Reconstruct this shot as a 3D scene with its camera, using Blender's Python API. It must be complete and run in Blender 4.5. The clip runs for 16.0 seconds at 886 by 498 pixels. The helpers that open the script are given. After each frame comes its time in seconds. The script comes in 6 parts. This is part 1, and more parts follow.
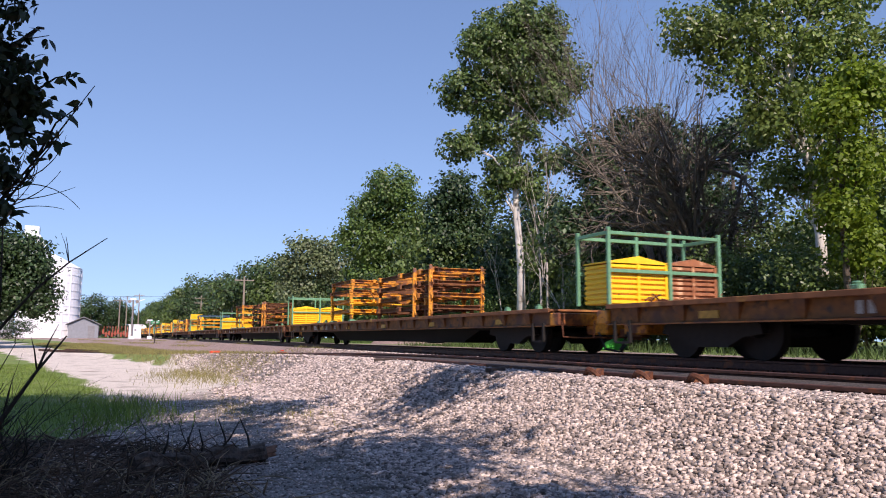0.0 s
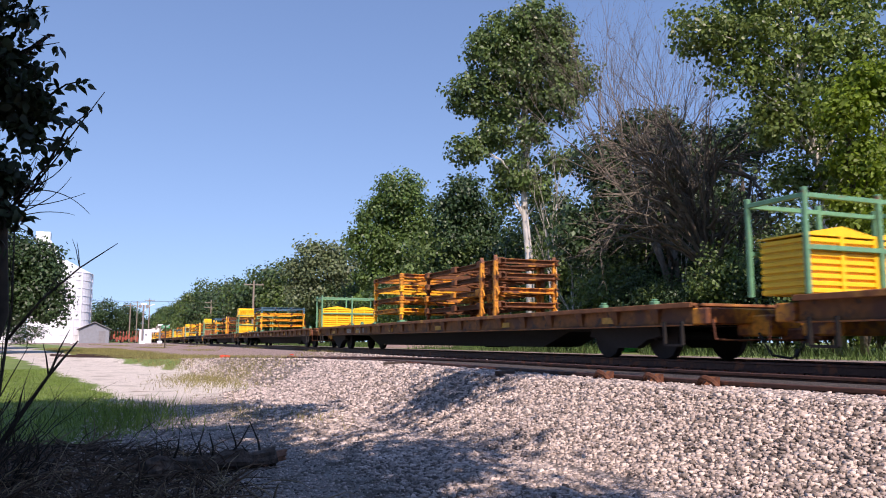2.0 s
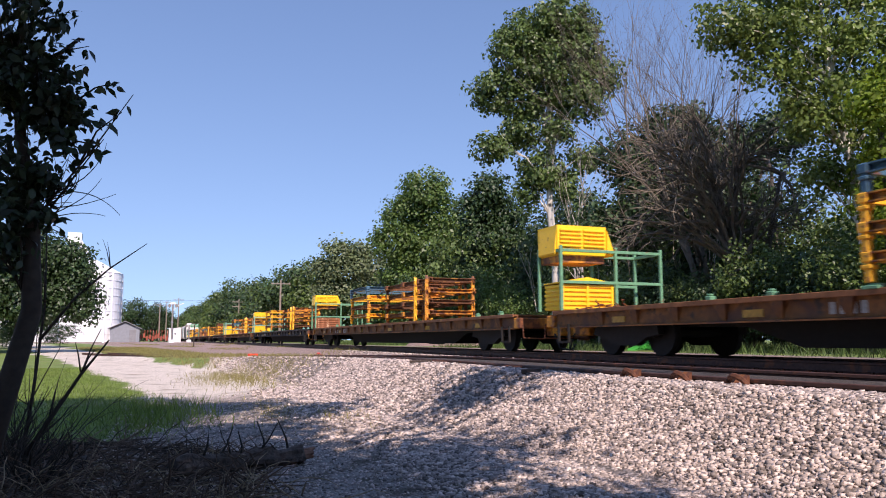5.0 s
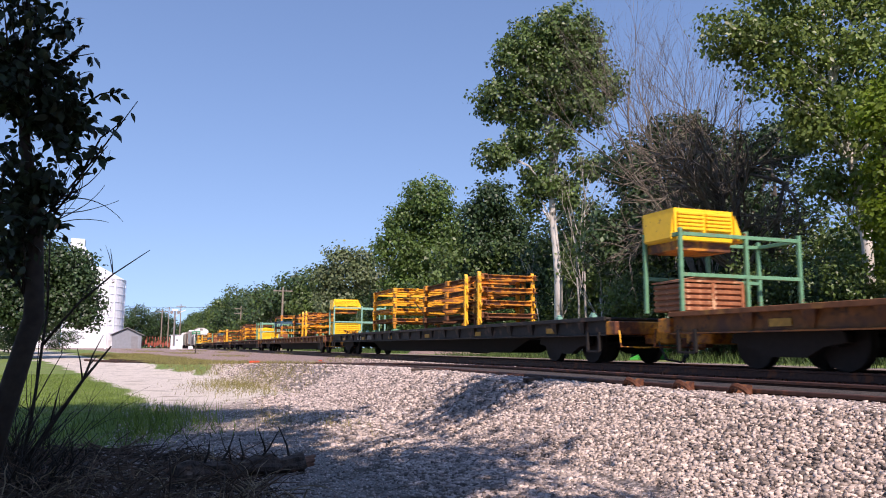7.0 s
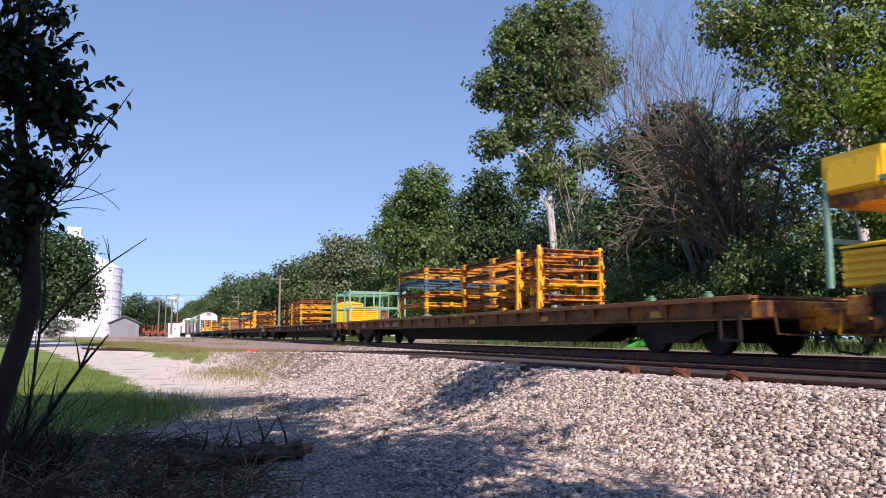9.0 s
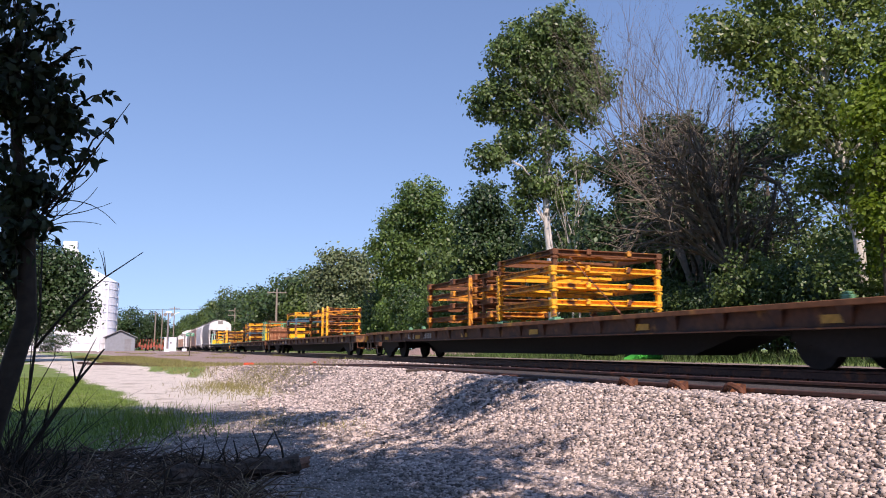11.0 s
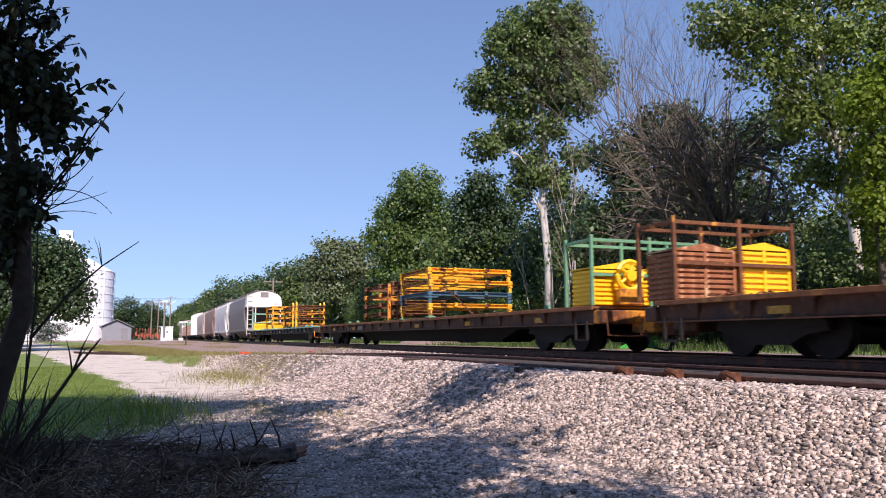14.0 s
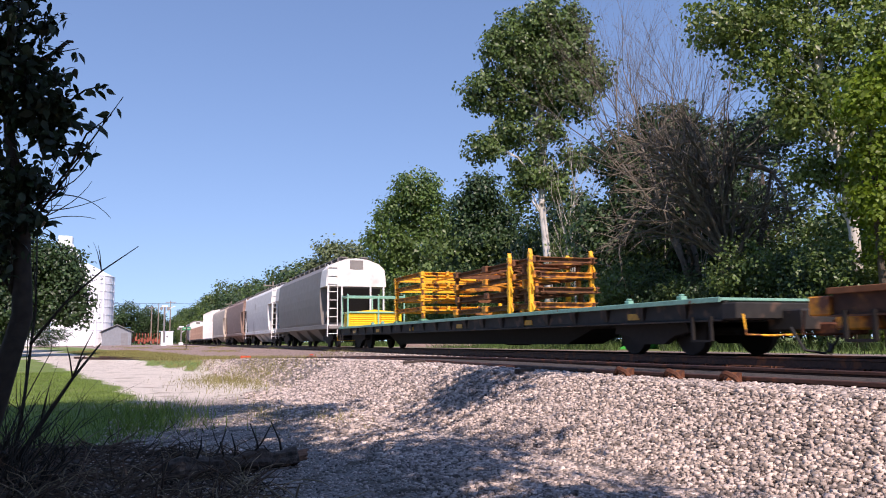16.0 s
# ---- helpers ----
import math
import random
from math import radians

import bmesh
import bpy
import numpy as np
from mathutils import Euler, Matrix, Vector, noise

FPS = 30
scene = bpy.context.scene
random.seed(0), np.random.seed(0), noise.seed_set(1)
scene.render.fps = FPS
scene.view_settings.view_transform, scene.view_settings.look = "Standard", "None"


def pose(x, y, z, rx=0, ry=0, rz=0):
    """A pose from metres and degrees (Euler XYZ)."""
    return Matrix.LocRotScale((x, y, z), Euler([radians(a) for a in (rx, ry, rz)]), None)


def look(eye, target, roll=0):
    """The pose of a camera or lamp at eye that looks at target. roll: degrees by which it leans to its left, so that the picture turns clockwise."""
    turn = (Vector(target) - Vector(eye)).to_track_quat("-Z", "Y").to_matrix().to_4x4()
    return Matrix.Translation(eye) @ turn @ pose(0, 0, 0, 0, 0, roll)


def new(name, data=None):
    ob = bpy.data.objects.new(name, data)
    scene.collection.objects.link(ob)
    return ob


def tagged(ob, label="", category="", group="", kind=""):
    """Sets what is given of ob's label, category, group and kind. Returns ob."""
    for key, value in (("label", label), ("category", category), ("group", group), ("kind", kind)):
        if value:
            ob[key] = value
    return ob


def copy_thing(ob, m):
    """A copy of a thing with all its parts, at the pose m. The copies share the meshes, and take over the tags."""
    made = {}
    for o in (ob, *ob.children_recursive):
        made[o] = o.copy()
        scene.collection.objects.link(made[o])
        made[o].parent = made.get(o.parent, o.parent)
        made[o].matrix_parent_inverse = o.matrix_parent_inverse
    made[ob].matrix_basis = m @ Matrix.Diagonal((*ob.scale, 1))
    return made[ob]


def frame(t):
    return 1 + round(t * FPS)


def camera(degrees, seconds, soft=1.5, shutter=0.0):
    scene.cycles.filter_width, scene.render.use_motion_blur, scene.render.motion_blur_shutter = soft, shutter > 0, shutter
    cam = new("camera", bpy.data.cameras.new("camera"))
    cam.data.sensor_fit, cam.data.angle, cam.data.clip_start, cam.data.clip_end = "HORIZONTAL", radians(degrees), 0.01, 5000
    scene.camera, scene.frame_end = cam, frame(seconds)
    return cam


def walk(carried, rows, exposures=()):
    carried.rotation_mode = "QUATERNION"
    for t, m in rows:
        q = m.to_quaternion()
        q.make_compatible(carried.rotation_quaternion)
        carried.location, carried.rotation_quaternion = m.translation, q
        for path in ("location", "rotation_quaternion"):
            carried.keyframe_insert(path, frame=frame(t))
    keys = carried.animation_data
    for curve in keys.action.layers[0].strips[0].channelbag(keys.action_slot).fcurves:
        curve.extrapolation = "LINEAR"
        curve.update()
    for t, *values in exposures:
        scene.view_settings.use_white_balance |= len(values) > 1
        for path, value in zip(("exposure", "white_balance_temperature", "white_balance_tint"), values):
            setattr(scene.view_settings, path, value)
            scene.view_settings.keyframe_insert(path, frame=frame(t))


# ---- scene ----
# ---- camera ----
EYE = (0.0, 0.0, 1.0)
cam = camera(60.0, 16.0, soft=1.0, shutter=0.12)
TURNS = [
    (0, 96.65, -0.39, -23.27), (0.5, 96.51, -0.14, -23.19), (1, 96.47, -0.23, -22.97), (1.5, 96.80, -0.03, -22.94),
    (2, 96.89, -0.13, -22.58), (2.5, 96.59, -0.20, -21.78), (3, 96.25, 0.37, -21.34), (3.5, 96.02, 0.43, -21.62),
    (4, 96.21, 0.42, -21.40), (4.5, 96.60, 0.30, -21.43), (5, 96.76, 0.0, -20.66), (7.5, 97.42, -0.40, -20.62),
    (8, 97.35, -0.26, -20.91), (8.5, 96.38, -0.27, -20.69), (11, 97.42, 0.0, -20.93), (11.5, 97.49, 0.02, -20.57),
    (12, 97.16, -0.12, -20.48), (12.5, 96.98, -0.38, -20.67), (13, 96.53, -0.46, -20.72), (13.5, 96.60, -0.10, -20.69),
    (14, 96.61, 0.06, -21.19), (14.5, 96.92, 0.51, -20.97), (15, 97.17, 0.47, -20.85), (15.5, 96.86, 0.44, -20.89),
    (16, 96.79, 0.51, -21.17)]
walk(cam, [(t, pose(*EYE, a, b, c)) for t, a, b, c in TURNS], [(0, 0.22, 6750, 27), (16, 0.22, 6750, 27)])

# ---- world and sun ----
SUN_AZ, SUN_EL = radians(186), radians(42)   # compass from +y, clockwise: behind the camera, to its left
world = bpy.data.worlds.new("world")
scene.world = world
world.use_nodes = True
wn = world.node_tree
sky = wn.nodes.new("ShaderNodeTexSky")
sky.sky_type, sky.sun_disc = "NISHITA", False
sky.sun_elevation, sky.sun_rotation = SUN_EL, SUN_AZ
sky.air_density, sky.dust_density, sky.ozone_density = 1.5, 0.12, 6.2
lift = wn.nodes.new("ShaderNodeVectorMath")      # hazy summer sky: the horizon band is as even as the air above it
lift.operation, lift.inputs[1].default_value = "ADD", (0, 0, 0.19)
unit = wn.nodes.new("ShaderNodeVectorMath")
unit.operation = "NORMALIZE"
wn.links.new(wn.nodes.new("ShaderNodeTexCoord").outputs["Generated"], lift.inputs[0])
wn.links.new(lift.outputs[0], unit.inputs[0])
wn.links.new(unit.outputs[0], sky.inputs["Vector"])
wn.links.new(sky.outputs[0], wn.nodes["Background"].inputs[0])
wn.nodes["Background"].inputs[1].default_value = 0.15
sun = new("sun", bpy.data.lights.new("sun", "SUN"))
sun.data.energy, sun.data.angle, sun.data.color = 5.0, radians(0.55), (1.0, 0.92, 0.8)
to_sun = Vector((math.sin(SUN_AZ) * math.cos(SUN_EL), math.cos(SUN_AZ) * math.cos(SUN_EL), math.sin(SUN_EL)))
sun.matrix_world = look(to_sun * 60, (0, 0, 0))


# ---- materials ----
def mat(name, base, rough=0.8, metal=0.0, spots=(), grain=30.0, depth=0.0, spread=0.25, per_object=0.0, per_island=0.0,
        bump_scale=60.0, detail=6.0, transl=0.0):
    """Base colour with grain at two scales; spots: (colour, noise scale, threshold, softness) layers."""
    m = bpy.data.materials.new(name)
    m.use_nodes = True
    nt = m.node_tree
    N, L = nt.nodes, nt.links
    bsdf = N["Principled BSDF"]
    tc = N.new("ShaderNodeTexCoord")

    def noise_tex(scale, det=5.0):
        n = N.new("ShaderNodeTexNoise")
        n.inputs["Scale"].default_value, n.inputs["Detail"].default_value = scale, det
        L.new(tc.outputs["Object"], n.inputs["Vector"])
        return n.outputs["Fac"]

    def mixed(fac, a, b, mode="MIX"):
        x = N.new("ShaderNodeMix")
        x.data_type, x.blend_type = "RGBA", mode
        for sock, val in ((x.inputs[0], fac), (x.inputs[6], a), (x.inputs[7], b)):
            if hasattr(val, "is_output"):
                L.new(val, sock)
            elif isinstance(val, (int, float)):
                sock.default_value = val
            else:
                sock.default_value = (*val, 1)
        return x.outputs[2]

    def remap(val, lo, hi, a=0.0, b=1.0):
        r = N.new("ShaderNodeMapRange")
        for i, q in enumerate((lo, hi, a, b)):
            r.inputs[i + 1].default_value = q
        L.new(val, r.inputs[0])
        return r.outputs[0]

    dark = tuple(c * (1 - spread) for c in base)
    light = tuple(min(1, c * (1 + spread)) for c in base)
    col = mixed(remap(noise_tex(grain), 0.3, 0.7), dark, light)
    col = mixed(remap(noise_tex(grain * 0.07 + 0.15), 0.35, 0.7, 0, 0.5), col, tuple(c * (1 - spread * 0.8) for c in base))
    for c, sc, lo, soft in spots:
        col = mixed(remap(noise_tex(sc, detail), lo, lo + soft), col, c)
    if per_object or per_island:
        src = N.new("ShaderNodeObjectInfo").outputs["Random"] if per_object else N.new("ShaderNodeNewGeometry").outputs["Random Per Island"]
        amount = per_object or per_island
        val = remap(src, 0, 1, 1 - amount, 1 + amount)
        comb = N.new("ShaderNodeCombineColor")
        for i in range(3):
            L.new(val, comb.inputs[i])
        col = mixed(1.0, col, comb.outputs[0], "MULTIPLY")
    L.new(col, bsdf.inputs["Base Color"])
    bsdf.inputs["Roughness"].default_value, bsdf.inputs["Metallic"].default_value = rough, metal
    if depth:
        b = N.new("ShaderNodeBump")
        b.inputs["Strength"].default_value, b.inputs["Distance"].default_value = 1.0, depth
        L.new(noise_tex(bump_scale, 8.0), b.inputs["Height"])
        L.new(b.outputs[0], bsdf.inputs["Normal"])
    if transl:
        tr = N.new("ShaderNodeBsdfTranslucent")
        L.new(col, tr.inputs["Color"])
        ms = N.new("ShaderNodeMixShader")
        ms.inputs[0].default_value = transl
        L.new(bsdf.outputs[0], ms.inputs[1])
        L.new(tr.outputs[0], ms.inputs[2])
        L.new(ms.outputs[0], N["Material Output"].inputs["Surface"])
    return m


RUST = (0.13, 0.045, 0.02)
M = dict(
    ballast=mat("ballast", (0.42, 0.36, 0.32), 0.9, spots=[((0.16, 0.12, 0.1), 24, 0.52, 0.1), ((0.6, 0.55, 0.5), 31, 0.6, 0.06)], grain=26, depth=0.05, bump_scale=22, spread=0.4),
    stone=mat("stone", (0.44, 0.365, 0.325), 0.85, grain=60, spread=0.25, per_island=0.75),
    pink=mat("pink_ballast", (0.3, 0.21, 0.18), 0.9, grain=14, depth=0.06, bump_scale=18, spread=0.45),
    grass_blade=mat("grass_blade", (0.16, 0.24, 0.04), 0.7, grain=2, spread=0.3, per_island=0.4, transl=0.3),
    dry_blade=mat("dry_blade", (0.26, 0.23, 0.08), 0.75, grain=2, spread=0.3, per_island=0.4, transl=0.25),
    rail=mat("rusty_rail", (0.09, 0.042, 0.03), 0.6, 0.3, grain=20, spread=0.4, spots=[((0.2, 0.07, 0.03), 6, 0.55, 0.1)]),
    rust=mat("rust", RUST, 0.8, 0.1, grain=18, spread=0.5, spots=[((0.28, 0.1, 0.03), 5, 0.55, 0.12)], depth=0.004),
    tie=mat("creosote_timber", (0.07, 0.05, 0.04), 0.9, grain=25, spread=0.5, per_object=0.4, depth=0.01),
    yellow=mat("yellow_paint", (0.85, 0.42, 0.02), 0.5, grain=14, spread=0.14, spots=[(RUST, 2.6, 0.58, 0.05), ((0.35, 0.13, 0.02), 9, 0.6, 0.05), ((0.09, 0.04, 0.02), 21, 0.66, 0.04)], per_object=0.18),
    worn=mat("worn_yellow_paint", (0.62, 0.25, 0.02), 0.6, grain=12, spread=0.3, spots=[(RUST, 2.2, 0.5, 0.08), ((0.3, 0.1, 0.025), 8, 0.55, 0.08)], per_object=0.2),
    brown=mat("rusted_yellow_steel", (0.15, 0.055, 0.02), 0.75, grain=12, spread=0.4, spots=[((0.5, 0.22, 0.03), 3, 0.6, 0.06)], per_object=0.25),
    blue=mat("blue_paint", (0.05, 0.13, 0.19), 0.55, grain=12, spread=0.3, spots=[(RUST, 5, 0.62, 0.05)]),
    panel=mat("yellow_panel", (0.95, 0.56, 0.015), 0.45, grain=10, spread=0.08, spots=[((0.4, 0.16, 0.02), 7, 0.66, 0.04)]),
    rustpanel=mat("rusted_panel", (0.32, 0.12, 0.05), 0.7, grain=10, spread=0.35, spots=[((0.6, 0.36, 0.2), 4, 0.55, 0.1)]),
    green=mat("green_paint", (0.12, 0.3, 0.17), 0.55, grain=12, spread=0.2, spots=[((0.2, 0.1, 0.05), 6, 0.66, 0.05)]),
    teal=mat("teal_paint", (0.2, 0.42, 0.33), 0.55, grain=12, spread=0.2, spots=[((0.2, 0.1, 0.05), 6, 0.66, 0.05)]),
    sill=mat("weathered_sill", (0.22, 0.085, 0.018), 0.7, grain=9, spread=0.4, spots=[((0.1, 0.04, 0.02), 1.6, 0.5, 0.12), ((0.05, 0.03, 0.02), 5, 0.58, 0.08)]),
    brownsill=mat("rusted_sill", (0.1, 0.042, 0.02), 0.75, grain=9, spread=0.4, spots=[((0.05, 0.025, 0.018), 1.6, 0.5, 0.12), ((0.26, 0.12, 0.03), 2.3, 0.62, 0.06)]),
    darksill=mat("dark_sill", (0.019, 0.017, 0.015), 0.7, grain=9, spread=0.4, spots=[((0.1, 0.06, 0.04), 3, 0.56, 0.1)]),
    # underframe and running gear: dark steel with the shade beneath the cars worked in
    under=mat("shaded_dark_steel", (0.012, 0.01, 0.009), 0.8, grain=12, spread=0.4),
    deck=mat("rusty_deck", (0.22, 0.09, 0.035), 0.8, grain=6, spread=0.4, spots=[((0.5, 0.25, 0.05), 1.2, 0.6, 0.1)]),
    hgrey=mat("grey_hopper_paint", (0.21, 0.195, 0.185), 0.6, grain=3, spread=0.12, spots=[((0.2, 0.16, 0.14), 0.9, 0.58, 0.2)]),
    hwhite=mat("white_hopper_paint", (0.72, 0.7, 0.68), 0.6, grain=3, spread=0.1, spots=[((0.42, 0.38, 0.35), 0.8, 0.6, 0.2)]),
    hbrown=mat("brown_hopper_paint", (0.3, 0.19, 0.15), 0.65, grain=3, spread=0.2),
    htan=mat("tan_hopper_paint", (0.55, 0.46, 0.38), 0.65, grain=3, spread=0.15),
    white=mat("white_steel", (0.78, 0.79, 0.82), 0.5, grain=1.5, spread=0.06),
    shed=mat("grey_metal_siding", (0.22, 0.235, 0.26), 0.6, grain=2, spread=0.12),
    roof=mat("shed_roof", (0.2, 0.2, 0.21), 0.6, grain=2, spread=0.15),
    red=mat("red_paint", (0.75, 0.07, 0.03), 0.5, grain=12, spread=0.2),
    signgreen=mat("sign_green", (0.02, 0.3, 0.14), 0.4, grain=4),
    wood=mat("grey_pole_wood", (0.25, 0.21, 0.17), 0.85, grain=14, spread=0.25),
    bark=mat("bark", (0.11, 0.085, 0.065), 0.95, grain=9, spread=0.4, depth=0.03, bump_scale=14),
    pale=mat("pale_bark", (0.62, 0.58, 0.52), 0.9, grain=3, spread=0.15, spots=[((0.3, 0.26, 0.2), 2.2, 0.58, 0.06)]),
    deadwood=mat("dead_wood", (0.15, 0.125, 0.095), 0.95, grain=7, spread=0.35, per_island=0.35),
    palewood=mat("pale_dead_wood", (0.4, 0.36, 0.3), 0.9, grain=7, spread=0.3),
    twig=mat("dark_twig", (0.045, 0.035, 0.025), 0.9, grain=20, spread=0.3),
    leaf=mat("leaf", (0.1, 0.155, 0.04), 0.42, grain=0.6, spread=0.3, per_island=0.35, transl=0.3),
    leaf2=mat("leaf_fresh", (0.105, 0.175, 0.04), 0.45, grain=0.6, spread=0.3, per_island=0.35, transl=0.35),
    leaf3=mat("leaf_dark", (0.036, 0.072, 0.022), 0.5, grain=0.6, spread=0.3, per_island=0.35, transl=0.15),
    leafsun=mat("leaf_sunlit", (0.16, 0.225, 0.05), 0.42, grain=0.6, spread=0.3, per_island=0.35, transl=0.4),
    leafpale=mat("leaf_pale", (0.15, 0.19, 0.085), 0.5, grain=0.6, spread=0.3, per_island=0.35, transl=0.3),
    leafbright=mat("leaf_bright", (0.17, 0.25, 0.02), 0.5, grain=0.6, spread=0.25, per_island=0.3, transl=0.45),
    # leaf green dimmed to carry shade, for the near sapling and overhanging crowns
    shadeleaf=mat("leaf_painted_shade", (0.025, 0.045, 0.014), 0.5, grain=4, spread=0.3, per_island=0.4, transl=0.12),
    weed=mat("weed_blade", (0.075, 0.13, 0.03), 0.7, grain=2, spread=0.3, per_island=0.6, transl=0.3),
    concrete=mat("concrete", (0.4, 0.38, 0.36), 0.9, grain=8, spread=0.15),
    black=mat("black_rubber", (0.015, 0.015, 0.015), 0.7, grain=8),
    lettering=mat("white_lettering", (0.4, 0.38, 0.34), 0.6, grain=20, spread=0.2),
    reflector=mat("faded_reflector", (0.5, 0.27, 0.03), 0.5, grain=12, spread=0.3),
)


# ---- mesh helpers ----
def mesh(name, verts, faces, material, smooth=False):
    me = bpy.data.meshes.new(name)
    me.from_pydata([tuple(v) for v in verts], [], [tuple(f) for f in faces])
    me.materials.append(M[material] if isinstance(material, str) else material)
    if smooth:
        me.polygons.foreach_set("use_smooth", [True] * len(me.polygons))
    me.update()
    return me


class Build:
    """Collects solids into one mesh."""

    def __init__(self):
        self.v, self.f = [], []

    def add(self, verts, faces):
        o = len(self.v)
        self.v += [tuple(v) for v in verts]
        self.f += [tuple(i + o for i in f) for f in faces]
        return self

    def box(self, x0, x1, y0, y1, z0, z1, bevel=0.0):
        b = min(bevel, (x1 - x0) / 3, (y1 - y0) / 3, (z1 - z0) / 3)
        if b <= 0:
            v = [(x, y, z) for x in (x0, x1) for y in (y0, y1) for z in (z0, z1)]
            return self.add(v, [(0, 1, 3, 2), (4, 6, 7, 5), (0, 4, 5, 1), (2, 3, 7, 6), (0, 2, 6, 4), (1, 5, 7, 3)])
        bm = bmesh.new()
        bmesh.ops.create_cube(bm, size=1)
        for q in bm.verts:
            q.co = Vector(((x0 + x1) / 2 + q.co.x * (x1 - x0), (y0 + y1) / 2 + q.co.y * (y1 - y0), (z0 + z1) / 2 + q.co.z * (z1 - z0)))
        bmesh.ops.bevel(bm, geom=bm.edges[:], offset=b, segments=1, affect="EDGES")
        bm.verts.index_update()
        self.add([q.co[:] for q in bm.verts], [[q.index for q in f.verts] for f in bm.faces])
        bm.free()
        return self

    def prism(self, ring, axis, a, b):
        """A closed outline (pairs) swept along an axis from a to b."""
        n = len(ring)
        def pt(p, q):
            return {"x": (q, p[0], p[1]), "y": (p[0], q, p[1]), "z": (p[0], p[1], q)}[axis]
        v = [pt(p, a) for p in ring] + [pt(p, b) for p in ring]
        f = [(i, (i + 1) % n, n + (i + 1) % n, n + i) for i in range(n)] + [tuple(range(n))[::-1], tuple(range(n, 2 * n))]
        return self.add(v, f)

    def tube(self, pts, radii, sides=8):
        pts = [Vector(p) for p in pts]
        if not hasattr(radii, "__len__"):
            radii = [radii] * len(pts)
        v, f = [], []
        for i, p in enumerate(pts):
            d = (pts[min(i + 1, len(pts) - 1)] - pts[max(i - 1, 0)]).normalized()
            u = d.orthogonal().normalized() if abs(d.z) > 0.95 else d.cross(Vector((0, 0, 1))).normalized()
            w = d.cross(u)
            v += [p + (u * math.cos(k * math.tau / sides) + w * math.sin(k * math.tau / sides)) * radii[i] for k in range(sides)]
        for i in range(len(pts) - 1):
            f += [(i * sides + k, i * sides + (k + 1) % sides, (i + 1) * sides + (k + 1) % sides, (i + 1) * sides + k) for k in range(sides)]
        f += [tuple(range(sides))[::-1], tuple(range((len(pts) - 1) * sides, len(pts) * sides))]
        return self.add(v, f)

    def cyl(self, c, r, axis, a, b, sides=16, bevel=0.0):
        ring = [(c[0] + r * math.cos(k * math.tau / sides), c[1] + r * math.sin(k * math.tau / sides)) for k in range(sides)]
        return self.prism(ring, axis, a, b)

    def mesh(self, name, material, smooth=False):
        return mesh(name, self.v, self.f, material, smooth)


def part(name, b, material, parent, label="", at=(0, 0, 0)):
    ob = new(name, b if isinstance(b, bpy.types.Mesh) else b.mesh(name, material))
    ob.parent = parent
    ob.location = at
    return tagged(ob, label)


def thing(name, label, category, at=(0, 0, 0), group="", kind=""):
    ob = new(name)
    ob.empty_display_size = 0.2
    ob.location = at
    return tagged(ob, label, category, group, kind)


# ---- the lie of the land ----
RAIL_Z, DECK_Z, MAIN_X, SPUR_X = 0.69, 1.65, 10.05, 5.18


def ease(a, b, v):
    q = np.clip((v - a) / (b - a), 0, 1)
    return q * q * (3 - 2 * q)


def spur_x(y):
    return SPUR_X - 0.06 - 0.0052 * np.maximum(0, y - 12.0) ** 2 + 0.012 * np.clip(9.0 - y, 0, 9) ** 2 + 0.216 * np.maximum(0, -y)


def spur_z(y):
    return RAIL_Z - 0.47 * ease(11, 44, y)


def bench(dist, top, half, slope=0.5):
    return top - np.maximum(0, np.abs(dist) - half) * slope


def land(x, y):
    x, y = np.asarray(x, float), np.asarray(y, float)
    base = 0.55 * ease(20, 140, y) + 0.12 * ease(1.0, 2.8, x) * (1 - ease(12, 30, y)) + 0.0 * x
    base = np.where(x > 11, 0.66 + 0.1 * ease(14, 30, x) + 0 * base, base)
    h = np.maximum(base, bench(x - MAIN_X, 0.52, 1.9))
    fade = 1 - ease(13, 26, y)
    h = np.maximum(h, bench(x - 7.6, 0.44 * fade, 1.7))
    on = 1 - ease(40, 55, y)
    h = np.maximum(h, bench(x - spur_x(y), (spur_z(y) - 0.055) * on, 1.45))
    return h

